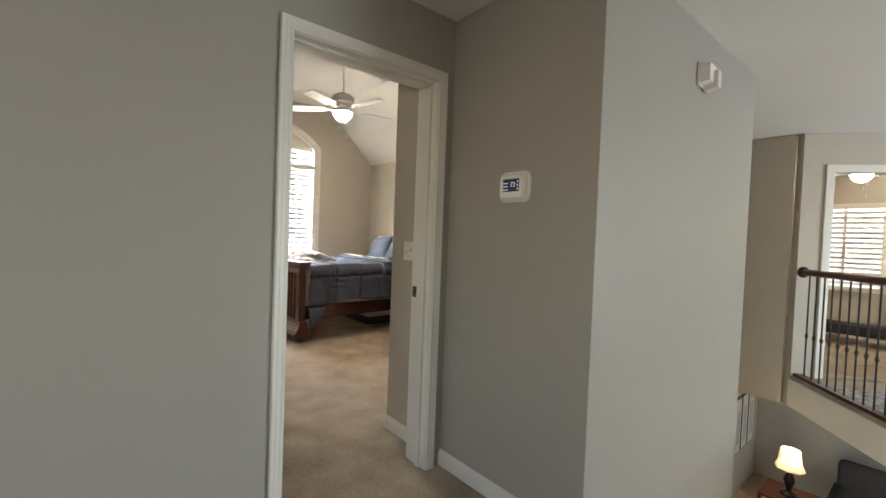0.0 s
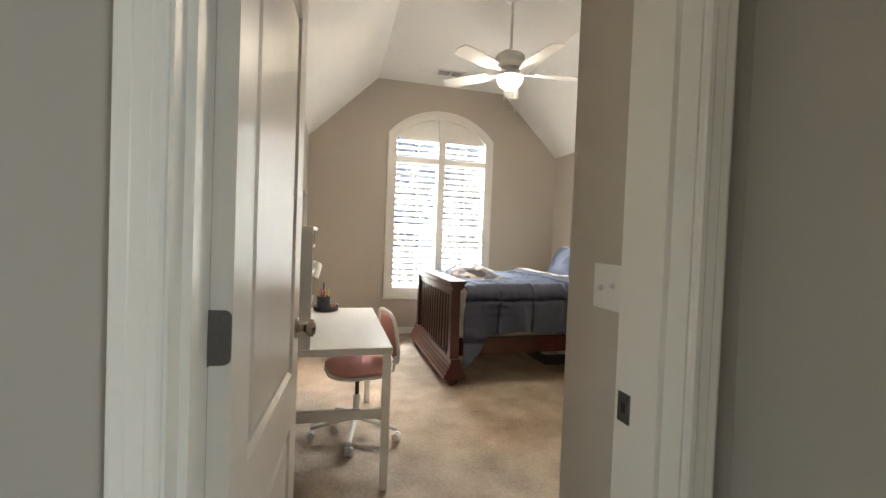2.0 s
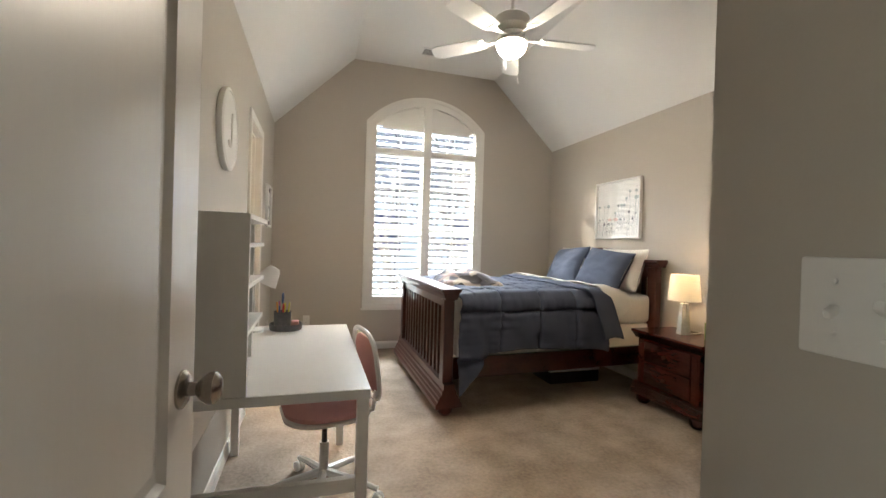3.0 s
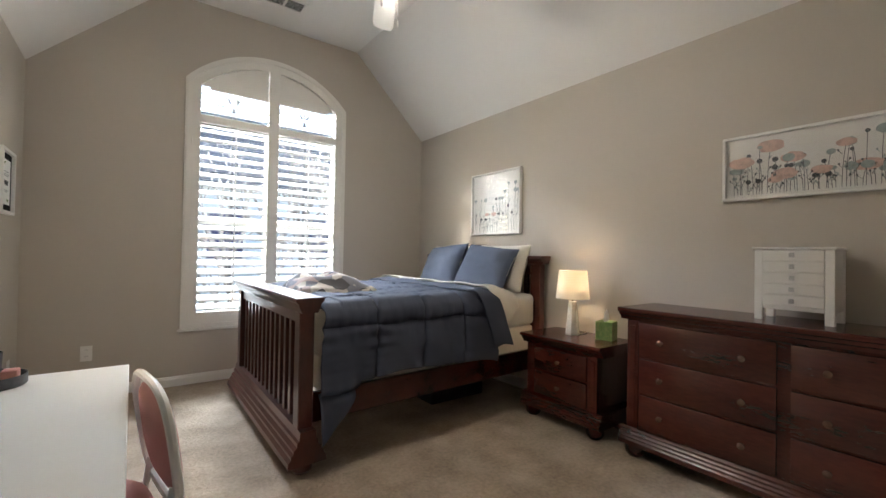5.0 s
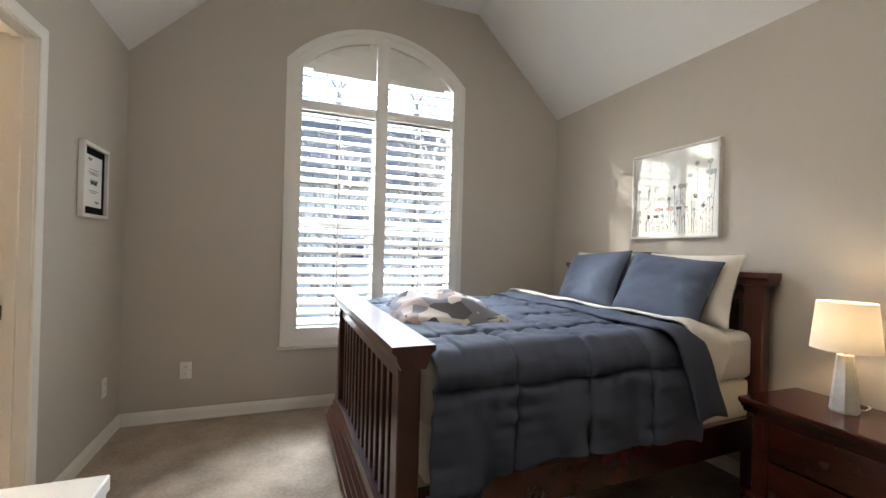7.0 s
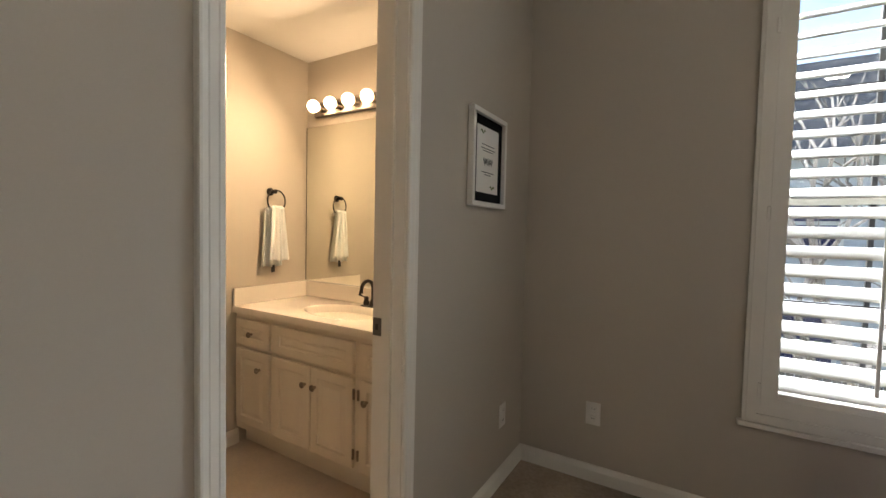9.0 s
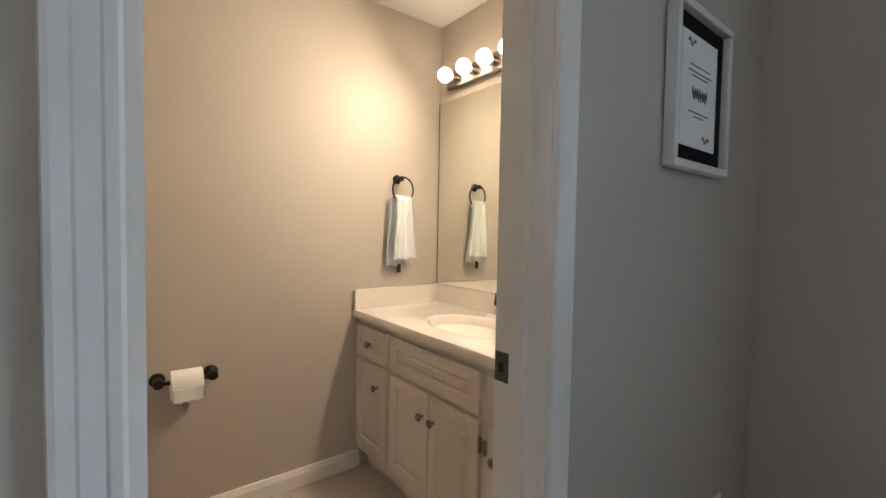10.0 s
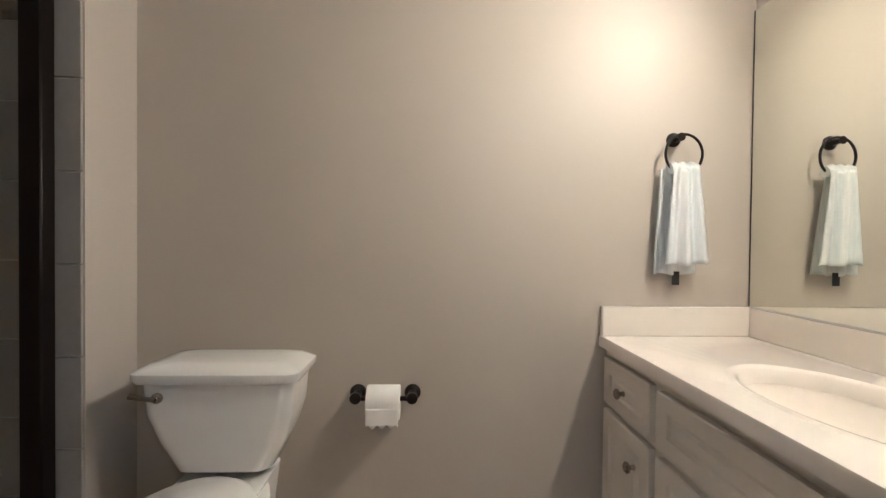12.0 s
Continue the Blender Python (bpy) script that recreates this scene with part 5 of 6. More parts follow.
part("bottle", L([(0.038, 0), (0.039, 0.006), (0.026, 0.125), (0.020, 0.135)], 28), clear("bottle_plastic", (0.97, 0.94, 0.93), 0.05), sp)
part("soap", L([(0.036, 0.004), (0.031, 0.085)], 28), SOAP, sp, "pink liquid soap")
part("collar", L([(0.020, 0.135), (0.020, 0.158), (0.008, 0.160)], 20), LACQ, sp)
part("pump", L([(0.006, 0.158), (0.006, 0.178), (0.018, 0.180), (0.018, 0.194)], 18), LACQ, sp)
part("nozzle", T([(0, 0, 0.187), (-0.03, -0.025, 0.187), (-0.045, -0.037, 0.183)], 0.005, 8), LACQ, sp)
mir = thing("mirror", (0, 0, 0), "large frameless wall mirror above the vanity", "mirror")
part("glass", B(BX0 + 0.006, XW - 0.126, BYN - 0.008, BYN - 0.002, 0.902, 1.905), MIRROR, mir, smooth=False)
part("edge_strip", B(BX0 + 0.003, BX0 + 0.006, BYN - 0.009, BYN - 0.001, 0.902, 1.905), DARK, mir)
part("edge_channel", B(BX0 + 0.006, XW - 0.126, BYN - 0.010, BYN - 0.001, 0.898, 0.902), STEEL, mir)
bar = thing("vanity_light", (0, 0, 0), "brushed nickel light bar with lit globe bulbs", "light fixture")
part("bar", B(-0.61, 0.27, BYN - 0.035, BYN, 1.955, 2.045, 0.006), NICKEL, bar)
for k in range(6):
    x = -0.535 + 0.145 * k
    m = Matrix.Translation((x, BYN - 0.035, 2.0)) @ pose(0, 0, 0, 90)
    s = part("socket", L([(0.022, 0), (0.022, 0.03), (0.016, 0.035)], 18, m), NICKEL, bar)
    part("bulb", ball(bmesh.new(), (x, BYN - 0.105, 2.0), 0.038), BULB, s, "clear lit globe bulb")
# one added area lamp stands in for the bulbs' forward light, away from the caps
lamp("vanity_bulbs", "AREA", look((-0.06, BYN - 0.17, 1.99), (-0.03, BYN - 1.0, 1.35)), 6.5, (1.0, 0.70, 0.42), 0.42, 0.08)

ringt = thing("towel_ring", (BX0, 6.728, 1.463), "dark bronze towel ring on the wall", "towel ring")
part("rose", L([(0.024, 0), (0.024, 0.006), (0.012, 0.014), (0.010, 0.04), (0.014, 0.05)], 20, pose(0, 0, 0, 0, 90)), BRONZE, ringt)
part("ring", T([(0.045, 0.012 + 0.062 * math.sin(a), -0.055 + 0.065 * math.cos(a)) for a in [2 * math.pi * q / 40 for q in range(40)]], 0.0045, 8, True), BRONZE, ringt)
tw = thing("hand_towel", (BX0 + 0.045, 6.738, 1.37), "pale striped hand towel hanging from the ring", "towel")


def towel_fn(u, v, x, w, top, low, ph):
    y = (u - 0.5) * w * (0.66 + 0.50 * v)
    return Vector((x + 0.010 * math.sin(u * 15 + ph) * (0.35 + v) * (1 - 0.3 * v), y + 0.012 * v * math.sin(ph), top + (low - top) * v + 0.004 * math.sin(u * 9)))


cloth("front_fold", lambda u, v: towel_fn(u, v, 0.018, 0.125, -0.012, -0.325, 0.4), 40, 24, TOWEL, 0.006, tw)
cloth("back_fold", lambda u, v: towel_fn(u, v, -0.018, 0.13, -0.012, -0.36, 2.2) + Vector((0, -0.022, 0)), 40, 24, TOWEL, 0.006, tw)
part("top_fold", T([(0.0, -0.045 + 0.01 * k, -0.010 + 0.004 * math.sin(k * 2)) for k in range(10)], 0.019, 10), TOWEL, tw)
part("tag", B(-0.012, -0.010, -0.025, 0.0, -0.395, -0.35), BLACK, tw, "black care tag")

tp = thing("toilet_paper_holder", (BX0, 5.765, 0.609), "dark bronze two-post paper holder on the wall", "paper holder")
for y in (-0.09, 0.09):
    part("post", L([(0.026, 0), (0.027, 0.006), (0.014, 0.016), (0.011, 0.045), (0.018, 0.055), (0.018, 0.068), (0.008, 0.074)], 22, Matrix.Translation((0, y, 0)) @ pose(0, 0, 0, 0, 90)), BRONZE, tp)
part("rod", T([(0.058, -0.085, -0.002), (0.058, 0.085, -0.002)], 0.008, 10), BRONZE, tp)
roll = thing("toilet_roll", (BX0 + 0.063, 5.765, 0.597), "white toilet roll on the holder", "toilet paper")
part("roll", L([(0.021, -0.052), (0.053, -0.052), (0.054, -0.048), (0.054, 0.048), (0.053, 0.052), (0.021, 0.052)], 32, pose(0, 0, 0, 90)), PAPER, roll)
cloth("hanging_sheet", lambda u, v: Vector((0.0555 + 0.002 * math.sin(u * 7), (u - 0.5) * 0.1, -0.056 * v + (0.006 * math.sin(u * 22) if v > 0.9 else 0))), 20, 8, PAPER, 0.002, roll)

# toilet
TYc = 5.32
wc = thing("toilet", (0, 0, 0), "white two-piece toilet with closed lid", "toilet")


def slab(levels, n=12):
    """Stack of rounded rectangles: (x0, x1, y0, y1, z, corner radius)."""
    bm = bmesh.new()
    rs = []
    for x0, x1, y0, y1, z, r in levels:
        pts = []
        for cx, cy, a0 in ((x1 - r, y1 - r, 0), (x0 + r, y1 - r, 90), (x0 + r, y0 + r, 180), (x1 - r, y0 + r, 270)):
            for k in range(n + 1):
                a = radians(a0 + 90 * k / n)
                pts.append((cx + r * math.cos(a), cy + r * math.sin(a)))
        rs.append([bm.verts.new((x, y, z)) for x, y in pts])
    for a, b in zip(rs, rs[1:]):
        for k in range(len(a)):
            bm.faces.new((a[k - 1], a[k], b[k], b[k - 1]))
    bm.faces.new(rs[0][::-1]); bm.faces.new(rs[-1])
    bmesh.ops.recalc_face_normals(bm, faces=bm.faces[:])
    return bm


tx0, tx1 = BX0 + 0.03, -0.475
ty0, ty1 = TYc - 0.213, TYc + 0.213
part("tank", slab([(tx0 + 0.02, tx1 - 0.05, ty0 + 0.105, ty1 - 0.105, 0.435, 0.04), (tx0 + 0.01, tx1 - 0.025, ty0 + 0.075, ty1 - 0.075, 0.455, 0.05), (tx0, tx1 - 0.01, ty0 + 0.035, ty1 - 0.035, 0.54, 0.05), (tx0, tx1, ty0 + 0.012, ty1 - 0.012, 0.62, 0.04), (tx0, tx1 + 0.002, ty0 + 0.006, ty1 - 0.006, 0.715, 0.03)]), CER, wc)
part("tank_lid", slab([(tx0 - 0.005, tx1 + 0.014, ty0 - 0.010, ty1 + 0.010, 0.715, 0.03), (tx0 - 0.005, tx1 + 0.022, ty0 - 0.016, ty1 + 0.016, 0.727, 0.035), (tx0 - 0.005, tx1 + 0.022, ty0 - 0.016, ty1 + 0.016, 0.743, 0.035), (tx0 + 0.01, tx1 + 0.002, ty0 + 0.02, ty1 - 0.02, 0.760, 0.04), (tx0 + 0.03, tx1 - 0.04, ty0 + 0.06, ty1 - 0.06, 0.764, 0.04)]), CER, wc)
hd = part("flush_handle", L([(0.015, 0), (0.014, 0.010), (0.008, 0.018)], 16, Matrix.Translation((tx1, ty0 + 0.06, 0.675)) @ pose(0, 0, 0, 0, 90)), NICKEL, wc, "nickel flush lever")
part("lever", T([(tx1 + 0.016, ty0 + 0.062, 0.675), (tx1 + 0.022, ty0 + 0.03, 0.68), (tx1 + 0.022, ty0 - 0.002, 0.687)], [0.007, 0.006, 0.008], 10), NICKEL, hd)


def bowl_ring(z, xa, xb, w):
    return [(xa + (xb - xa) * (0.5 - 0.5 * math.cos(t)) if True else 0, TYc + w * math.sin(t) * (1.0 if math.cos(t) < 0 else 1.0), z) for t in [2 * math.pi * k / 36 for k in range(36)]]


def loft_rings(rows):
    bm = bmesh.new()
    rs = [[bm.verts.new(p) for p in r] for r in rows]
    for a, b in zip(rs, rs[1:]):
        for k in range(len(a)):
            bm.faces.new((a[k - 1], a[k], b[k], b[k - 1]))
    bm.faces.new(rs[0][::-1]); bm.faces.new(rs[-1])
    bmesh.ops.recalc_face_normals(bm, faces=bm.faces[:])
    return bm


part("bowl", loft_rings([bowl_ring(0.0, -0.62, -0.14, 0.11), bowl_ring(0.1, -0.62, -0.16, 0.10), bowl_ring(0.22, -0.62, -0.08, 0.13), bowl_ring(0.36, -0.62, 0.0, 0.175), bowl_ring(0.41, -0.62, 0.01, 0.18)]), CER, wc)
part("shelf", slab([(tx0 + 0.02, -0.40, TYc - 0.11, TYc + 0.11, 0.30, 0.03), (tx0 + 0.02, -0.40, TYc - 0.125, TYc + 0.125, 0.42, 0.03)]), CER, wc)
part("seat", loft_rings([bowl_ring(0.411, -0.49, 0.015, 0.183), bowl_ring(0.427, -0.49, 0.018, 0.187)]), CER, wc)
part("lid", loft_rings([bowl_ring(0.428, -0.50, 0.015, 0.183), bowl_ring(0.442, -0.50, 0.015, 0.185), bowl_ring(0.449, -0.49, 0.0, 0.17)]), CER, wc)

# ---- hallway, foyer and far landing ----
HX2 = 3.72
setting("hall_floor", B(-2.6, 2.05, -2.0, YD - 0.06, -0.06, -0.001), CARPET, "beige hallway carpet", "floor")
setting("hall_floor_edge", B(1.90, 2.05, -2.0, 1.43, -0.36, -0.06), TRIM, "white fascia under the hall floor", "trim")
setting("wall_thermostat", B(XR, XR + 0.12, 1.43, YH, 0, HC), HALLW, "grey painted hallway wall", "wall")
setting("wall_foyer_side", B(XR + 0.12, HX2, 1.43, 1.55, -2.8, HC), HALLW, "satin grey painted wall beside the open foyer", "wall")
# unseen west wall; its opening is invented to hold the hall fill lamp
hw = bmesh.new()
for y0, y1, z0, z1 in ((-2.0, -0.3, 0, HC), (0.9, YH, 0, HC), (-0.3, 0.9, 0, 0.75), (-0.3, 0.9, 2.15, HC)):
    bx(hw, -2.72, -2.6, y0, y1, z0, z1)
setting("wall_hall_west", hw, HALLW, "grey painted hallway wall", "wall")
setting("wall_hall_south", B(-2.72, 2.05, -2.12, -2.0, -2.8, HC), HALLW, "grey painted hallway wall", "wall")
setting("ceiling_hall", B(-2.72, 3.2, -2.12, YH, HC, HC + 0.1), CEIL, "white hallway ceiling", "ceiling")
setting("ceiling_foyer_edge", B(3.2, XE + 0.12, -5.0, YS - 0.12, HC + 0.004, HC + 0.1), CEIL, "white foyer ceiling", "ceiling")
setting("ceiling_foyer", B(XE + 0.12, 11.5, -5.0, 4.2, HC + 0.004, HC + 0.1), CEIL, "white foyer ceiling", "ceiling")
setting("ceiling_foyer_south", B(-2.72, 3.2, -5.0, -2.12, HC + 0.004, HC + 0.1), CEIL, "white foyer ceiling", "ceiling")
setting("floor_lower", B(-2.72, 11.5, -5.0, 4.2, -2.86, -2.80), CARPET, "carpeted lower floor", "floor")
setting("wall_foyer_north", B(XE + 0.12, 11.5, 3.4, 3.52, -2.8, HC), WALL, "greige painted foyer wall", "wall")
setting("wall_foyer_east", B(9.6, 9.72, -5.0, 3.4, -2.8, HC), HALLW, "grey painted lower room wall", "wall")
fw = bmesh.new()
for x0, x1, z0, z1 in ((-2.72, 4.7, -2.8, HC), (7.3, 11.5, -2.8, HC), (4.7, 7.3, -2.8, -0.8), (4.7, 7.3, 2.0, HC)):
    bx(fw, x0, x1, -4.1, -4.0, z0, z1)
setting("wall_foyer_south", fw, HALLW, "foyer wall with a tall window", "wall")
setting("wall_void_west", B(HX2 - 0.12, HX2, 1.55, YS - 0.12, -2.8, HC), WALL, "greige painted foyer wall", "wall")

th = thing("thermostat", (XR, 1.845, 1.505), "white digital thermostat reading 72 on the wall", "thermostat", rz=-90)
part("back_plate", slab([(-0.075, 0.075, -0.058, 0.058, 0, 0.03), (-0.075, 0.075, -0.058, 0.058, 0.006, 0.03)]), PLATE, th).rotation_euler = (radians(90), 0, 0)
part("body", slab([(-0.060, 0.060, -0.046, 0.046, 0.006, 0.012), (-0.062, 0.062, -0.048, 0.048, 0.020, 0.012), (-0.055, 0.055, -0.042, 0.042, 0.030, 0.012)]), PLATE, th).rotation_euler = (radians(90), 0, 0)
part("screen", B(-0.040, 0.040, -0.0318, -0.0298, -0.020, 0.028, 0.001), SCREEN, th, "dark blue lit display")
LCD = glow("display_text", (0.75, 0.8, 1.0), 0.07)


def text(name, body, size, m, material, parent):
    cu = bpy.data.curves.new(name, "FONT")
    cu.body, cu.size, cu.extrude = body, size, 0.0002
    cu.align_x, cu.align_y = "CENTER", "CENTER"
    cu.materials.append(material)
    ob = new(name, cu)
    ob.parent, ob.matrix_basis = parent, m
    return ob


text("reading", "72", 0.026, pose(0.010, -0.0322, 0.005, 90), LCD, th)
for k in range(3):
    part("display_line", B(-0.037, -0.014, -0.0322, -0.0318, -0.014 + 0.012 * k, -0.011 + 0.012 * k), LCD, th)
    part("display_icon", B(0.030, 0.036, -0.0322, -0.0318, -0.013 + 0.014 * k, -0.008 + 0.014 * k), LCD, th)
th.scale = (1.22, 1.1, 1.22)
al = thing("alarm_siren", (2.76, 1.43, 2.17), "white alarm sounder high on the wall", "alarm")
part("back_plate", B(-0.075, 0.075, -0.012, 0, -0.06, 0.06, 0.003), PLATE, al)
part("body", slab([(-0.065, 0.05, -0.05, 0.055, 0.012, 0.01), (-0.055, 0.045, -0.04, 0.05, 0.055, 0.01)]), PLATE, al).rotation_euler = (radians(90), 0, 0)
part("strobe", slab([(0.0, 0.06, -0.075, 0.035, 0.012, 0.012), (0.008, 0.052, -0.065, 0.025, 0.075, 0.012)]), PLATE, al, "white strobe lens").rotation_euler = (radians(90), 0, 0)

# far landing across the void
LA, LB = Vector((5.69, 1.49, 0)), Vector((4.21, 0.29, 0))
ld = (LB - LA).normalized()
ln = Vector((-ld.y, ld.x, 0))
if ln.x < 0:
    ln = -ln
def along(a, o):
    q = LA + ld * a + ln * o
    return (q.x, q.y)
setting("landing_floor", P([along(0, 0), along(3.2, 0), along(3.2, 3.5), along(0, 3.5)], "z", -0.30, 0.0), CARPET, "carpeted far landing", "floor")
setting("landing_fascia", P([along(0, -0.02), along(3.2, -0.02), along(3.2, -0.001), along(0, -0.001)], "z", -0.30, -0.03), TRIM, "white fascia of the far landing", "trim")
rl = thing("stair_railing", (0, 0, 0), "dark wood handrail with black iron balusters", "railing")
a0, a1 = along(0.0, 0.06), along(3.2, 0.06)
part("shoe_rail", P([along(0, 0.02), along(3.2, 0.02), along(3.2, 0.10), along(0, 0.10)], "z", 0.0, 0.03), ESPRESSO, rl)
part("handrail", T([(*a0, 1.05), (*a1, 1.05)], 0.032, 12), ESPRESSO, rl)
part("rosette", ball(bmesh.new(), (*along(-0.02, 0.06), 1.05), 0.06), ESPRESSO, rl, "round wall rosette")
k = 0
bal = None
while 0.10 + k * 0.105 < 3.1:
    x, y = along(0.10 + k * 0.105, 0.06)
    if bal is None:
        bb = L([(0.007, 0.0), (0.007, 1.04)], 8)
        lathe(bb, [(0.007, 0.40), (0.016, 0.43), (0.007, 0.46)], 8)
        bal = part("baluster", bb, BLACK, rl)
        bal.location = (x, y, 0)
    else:
        piece("baluster", bal, rl, (x, y, 0))
    k += 1
rn = thing("runner_rug", (0, 0, 0), "black and white patterned runner on the landing", "rug")
part("rug_body", P([along(0.3, 0.14), along(3.0, 0.14), along(3.0, 0.75), along(0.3, 0.75)], "z", 0.001, 0.012), RUG, rn)
# landing wall with a doorway to a bright room, and the void's wall
lw = bmesh.new()
for o0, o1, z0, z1 in ((0.0, 0.27, -0.3, HC), (1.07, 3.4, -0.3, HC), (0.27, 1.07, 2.05, HC)):
    prism(lw, [along(0, o0), along(0, o1), along(-0.1, o1), along(-0.1, o0)], "z", z0, z1)
setting("wall_landing", lw, WALL, "greige painted landing wall with a doorway", "wall")
lc = bmesh.new()
for o0, o1, z0, z1 in ((0.20, 0.27, 0, 2.12), (1.07, 1.14, 0, 2.12), (0.27, 1.07, 2.05, 2.12)):
    prism(lc, [along(0.02, o0), along(0.02, o1), along(0.0005, o1), along(0.0005, o0)], "z", z0, z1)
setting("trim_landing", lc, TRIM, "white door casing", "trim")
setting("wall_void", B(LA.x, LA.x + 0.1, LA.y + 0.07, 3.4, -0.3, HC), WALL, "greige painted wall beside the void", "wall")
setting("wall_lower_north", B(XE + 0.12, 9.6, 2.6, 3.4, -2.8, -0.3), WALL, "pale painted wall of the lower room", "wall")
setting("far_room_floor", P([(5.80, 1.58), (5.80, 3.4), (9.0, 3.4), (9.0, -2.6), (7.9, -1.25)], "z", -0.3, -0.002), CARPET, "carpeted far room floor", "floor")
setting("wall_far_room", B(9.0, 9.1, -2.6, 3.4, -0.3, HC), WALL, "beige painted far room wall", "wall")
fwn = thing("window_2", (0, 0, 0), "bright far window with white shutters", "window")
fwn["kind"] = "structure"
DAY = glow("bright_day", (0.80, 0.90, 1.0), 0.16)
for y0, y1 in ((1.12, 1.50), (1.54, 1.90)):
    part("pane", B(8.985, 8.998, y0, y1, 0.62, 1.78), DAY, fwn)
    for k in range(15):
        z = 0.65 + k * 0.075
        part("slat", B(8.95, 8.965, y0, y1, z, z + 0.04), TRIM, fwn)
fr2 = bmesh.new()
for y0, y1, z0, z1 in ((1.05, 1.12, 0.55, 1.86), (1.90, 1.97, 0.55, 1.86), (1.50, 1.54, 0.62, 1.78), (1.12, 1.90, 0.55, 0.62), (1.12, 1.90, 1.78, 1.86)):
    bx(fr2, 8.94, 8.998, y0, y1, z0, z1)
part("window_frame", fr2, TRIM, fwn)
fwn.location.z = 0.14
f2 = copy_thing(fan, Matrix.Translation((7.6, 1.25, 2.93)))
f2["label"] = "white ceiling fan with lit bowl in the far room"

bench = thing("bench", (8.40, 1.30, -0.002), "low black bench on the far room carpet", "bench")
part("seat", B(-0.20, 0.20, -0.95, 0.75, 0.14, 0.28, 0.03, 2), SOFA, bench)
for x in (-0.16, 0.16):
    for y in (-0.9, 0.7):
        part("leg", L([(0.018, 0), (0.025, 0.142)], 12, Matrix.Translation((x, y, 0))), BLACK, bench)

# lower room seen over the edge
lt = thing("end_table", (7.88, 1.81, -2.8), "dark wooden end table in the lower room", "table")
part("top", B(-0.3, 0.3, -0.3, 0.3, 0.58, 0.61, 0.006), ESPRESSO, lt)
for x in (-0.27, 0.27):
    for y in (-0.27, 0.27):
        part("leg", B(x - 0.02, x + 0.02, y - 0.02, y + 0.02, 0, 0.58), ESPRESSO, lt)
l2 = thing("table_lamp", (7.88, 1.81, -2.19), "lit table lamp with bell shade in lower room", "lamp")
part("base", L([(0.10, 0), (0.10, 0.02), (0.03, 0.06), (0.05, 0.14), (0.07, 0.22), (0.02, 0.34), (0.012, 0.42)], 20), BRONZE, l2)
s_ = bmesh.new()
lathe(s_, [(0.18, 0.38), (0.135, 0.47), (0.115, 0.64)], 8)
bmesh.ops.delete(s_, geom=[f for f in s_.faces if abs(f.normal.z) > 0.9], context="FACES_ONLY")
part("shade", s_, SHADE, l2, "cream bell shade")
lamp("lower_lamp_bulb", "POINT", pose(7.88, 1.81, -1.68), 1.5, (1.0, 0.72, 0.42), 0.04)
sofa = thing("armchair", (8.55, 1.0, -2.8), "charcoal upholstered armchair in the lower room", "armchair")
part("seat", B(-0.4, 0.4, -0.4, 0.4, 0.15, 0.45, 0.06, 3), SOFA, sofa)
part("backrest", B(0.25, 0.45, -0.42, 0.42, 0.4, 0.98, 0.07, 3), SOFA, sofa)
for y in (-0.46, 0.32):
    part("arm", B(-0.4, 0.4, y, y + 0.14, 0.15, 0.62, 0.05, 3), SOFA, sofa)
for k, y in enumerate((8.36, 8.72, 9.08)):
    pc = thing("framed_picture", (y, 2.6, -1.62), "dark framed print on the lower wall", "picture", "prints in the lower room")
    part("frame", B(-0.16, 0.16, -0.03, 0, -0.46, 0.46, 0.004), BLACK, pc)
    part("sheet", B(-0.14, 0.14, -0.034, -0.029, -0.44, 0.44), PAPER, pc, "cream print")
    part("print", B(-0.08, 0.08, -0.037, -0.033, -0.30, 0.26), LAMPB, pc)

# ---- outside the bedroom window ----
tagged(link("ground", B(-600, 600, YN + 2, 900, -3.2, -3.1), GRASS, False), "winter lawn reaching to the horizon", "ground", "", "structure")


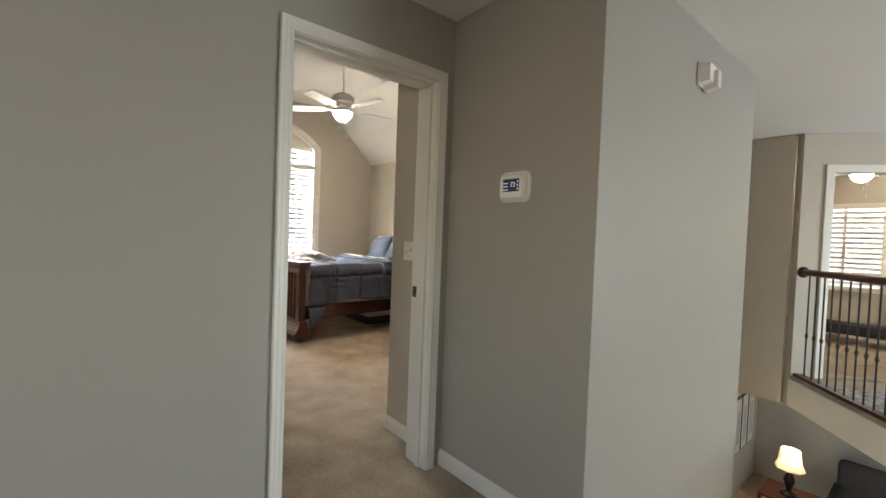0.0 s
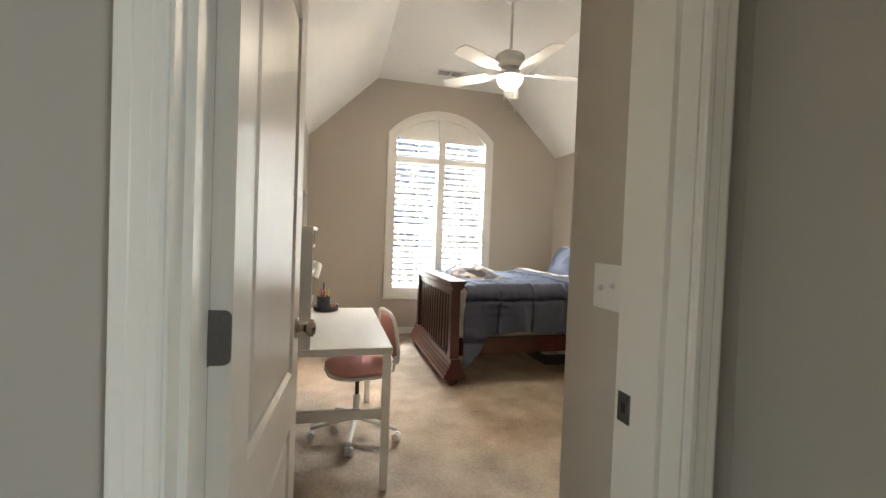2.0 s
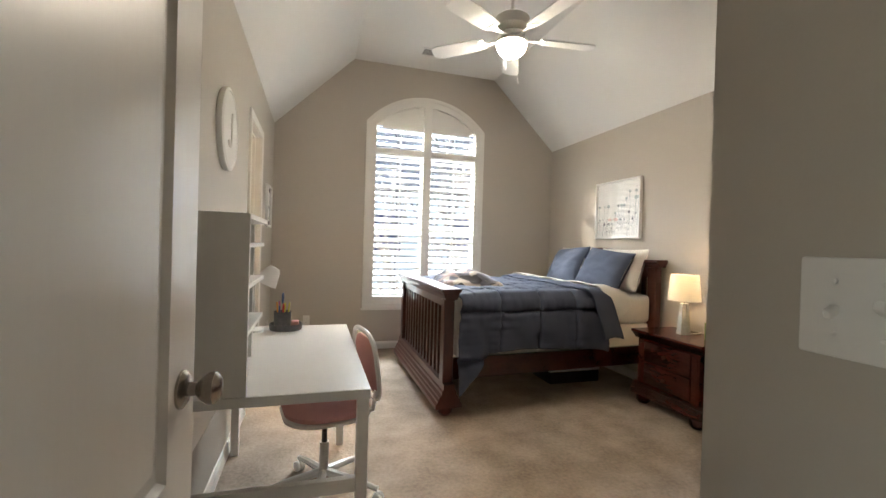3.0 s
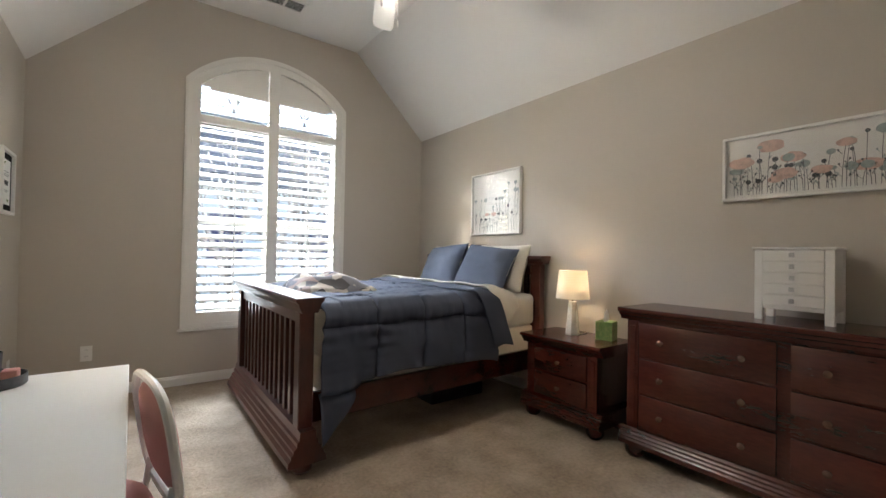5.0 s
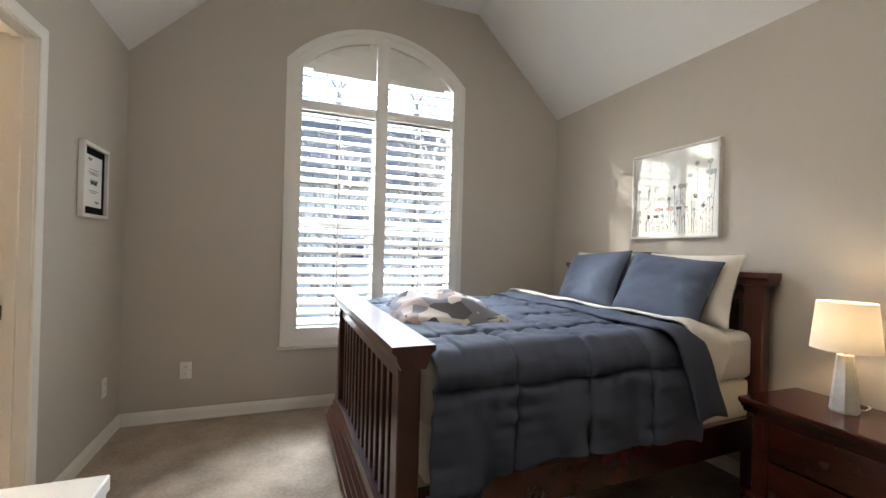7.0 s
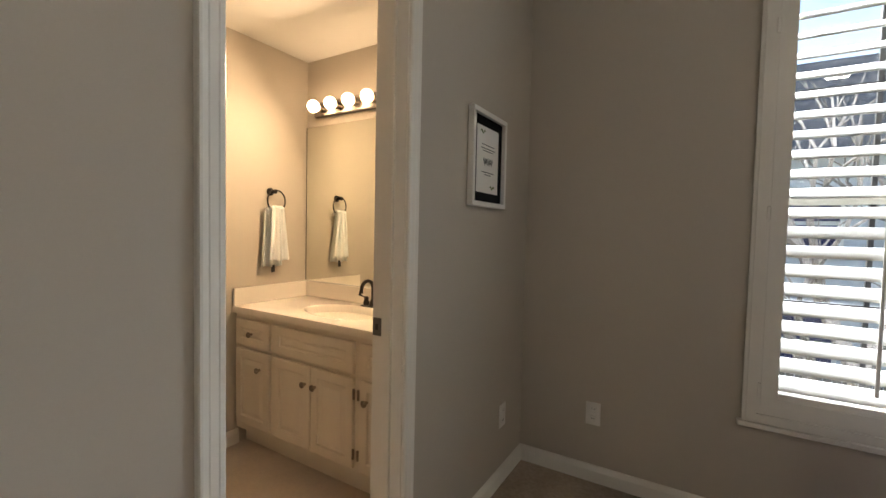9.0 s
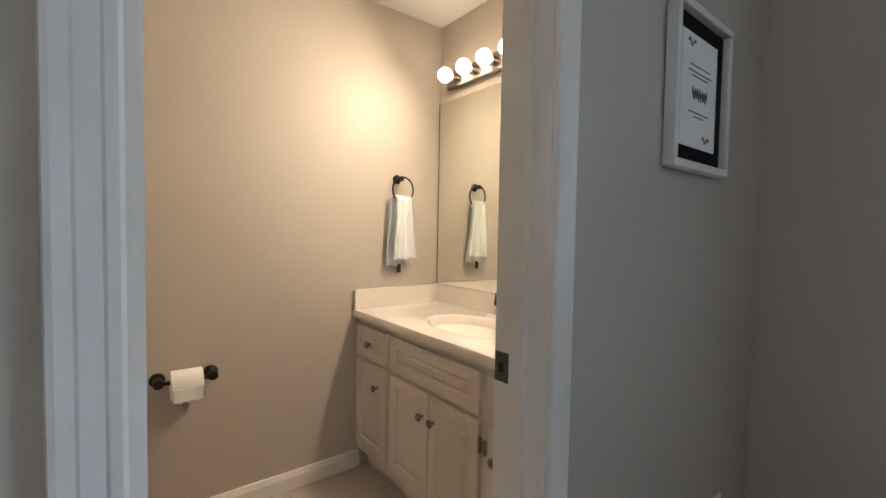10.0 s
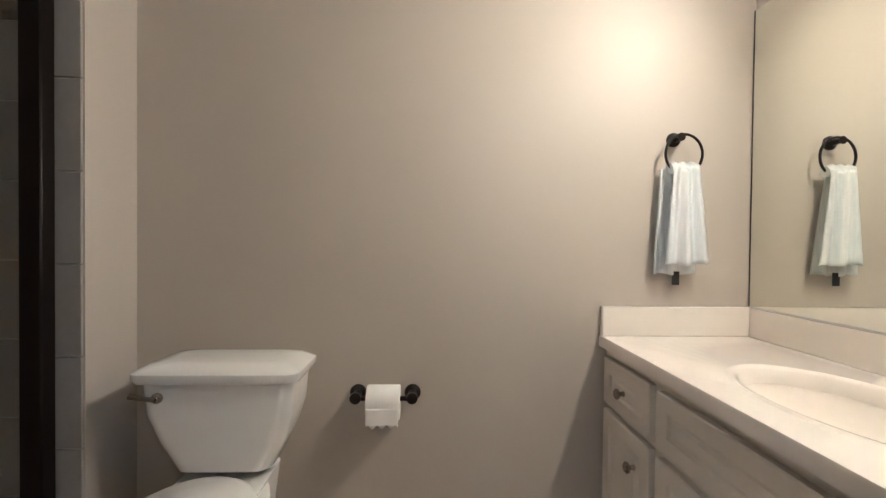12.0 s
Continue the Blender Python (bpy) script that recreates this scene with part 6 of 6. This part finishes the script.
def bare_tree(x, y, h, seed):
    rnd = random.Random(seed)
    t = thing("tree", (x, y, -3.1), "leafless garden tree with fine branches", "tree", "bare trees outside")
    trunk, twigs = bmesh.new(), bmesh.new()

    def grow(p, d, ln, r, depth):
        q = p + d * ln
        mid = (p + q) / 2 + Vector((rnd.uniform(-1, 1), rnd.uniform(-1, 1), rnd.uniform(-0.3, 0.3))) * ln * 0.06
        tube(trunk if depth < 3 else twigs, [p, mid, q], [r, r * 0.85, r * 0.68], 6 if depth < 3 else 4)
        if depth >= 5:
            return
        for k in range(3 if depth < 4 else 2):
            e = (d + Vector((rnd.uniform(-1, 1), rnd.uniform(-1, 1), rnd.uniform(-0.25, 0.7))) * 0.75).normalized()
            grow(q if k else mid, e, ln * rnd.uniform(0.62, 0.82), r * 0.6, depth + 1)
    grow(Vector((0, 0, 0)), Vector((0, 0, 1)), h * 0.3, h * 0.02, 0)
    part("trunk", trunk, BARK, t)
    part("crown", twigs, BARK, t, "fine bare twigs")


for x, y, h, sd in ((1.6, 11.6, 8.0, 1), (3.4, 12.6, 8.5, 2), (-1.5, 14.0, 9.0, 3), (6.0, 14.5, 9.0, 4), (4.6, 11.2, 7.5, 6)):
    bare_tree(x, y, h, sd)
SIDING = mat("grey_siding", (0.58, 0.60, 0.63), 0.8, vary=0.06, scale=2, fine=20, bump=0.2)
hs_ = thing("house", (1.5, 19, -3.1), "two-storey neighbouring house with grey siding", "house")
part("wall", B(-10, 10, 0.02, 9, 0, 6.6), SIDING, hs_, smooth=False)
for k in range(33):
    part("siding_board", B(-10.02, 10.02, -0.02, 0.02, 0.05 + k * 0.2, 0.235 + k * 0.2), SIDING, hs_, smooth=False)
part("roof", P([(-0.6, 6.5), (9.6, 6.5), (4.5, 10.2)], "x", -10.5, 10.5), ROOF, hs_, smooth=False)
for x in (-7.5, -4.2, -0.9, 2.4, 5.7):
    for z in (0.9, 3.9):
        w = part("window", B(x - 0.65, x + 0.65, -0.08, 0.0, z, z + 1.7), TRIM, hs_, smooth=False)
        part("pane", B(x - 0.55, x + 0.55, -0.1, -0.07, z + 0.1, z + 0.8), SCREEN, w)
        part("pane", B(x - 0.55, x + 0.55, -0.1, -0.07, z + 0.9, z + 1.6), SCREEN, w)
fnc = thing("fence", (0, 16.5, -3.1), "weathered timber garden fence", "fence")
pk = None
for k in range(120):
    if pk is None:
        pk = part("board", B(-0.065, 0.065, -0.01, 0.01, 0, 1.7), BARK, fnc, smooth=False)
        pk.location = (-9, 0, 0)
    else:
        piece("board", pk, fnc, (-9 + k * 0.15, 0, 0))
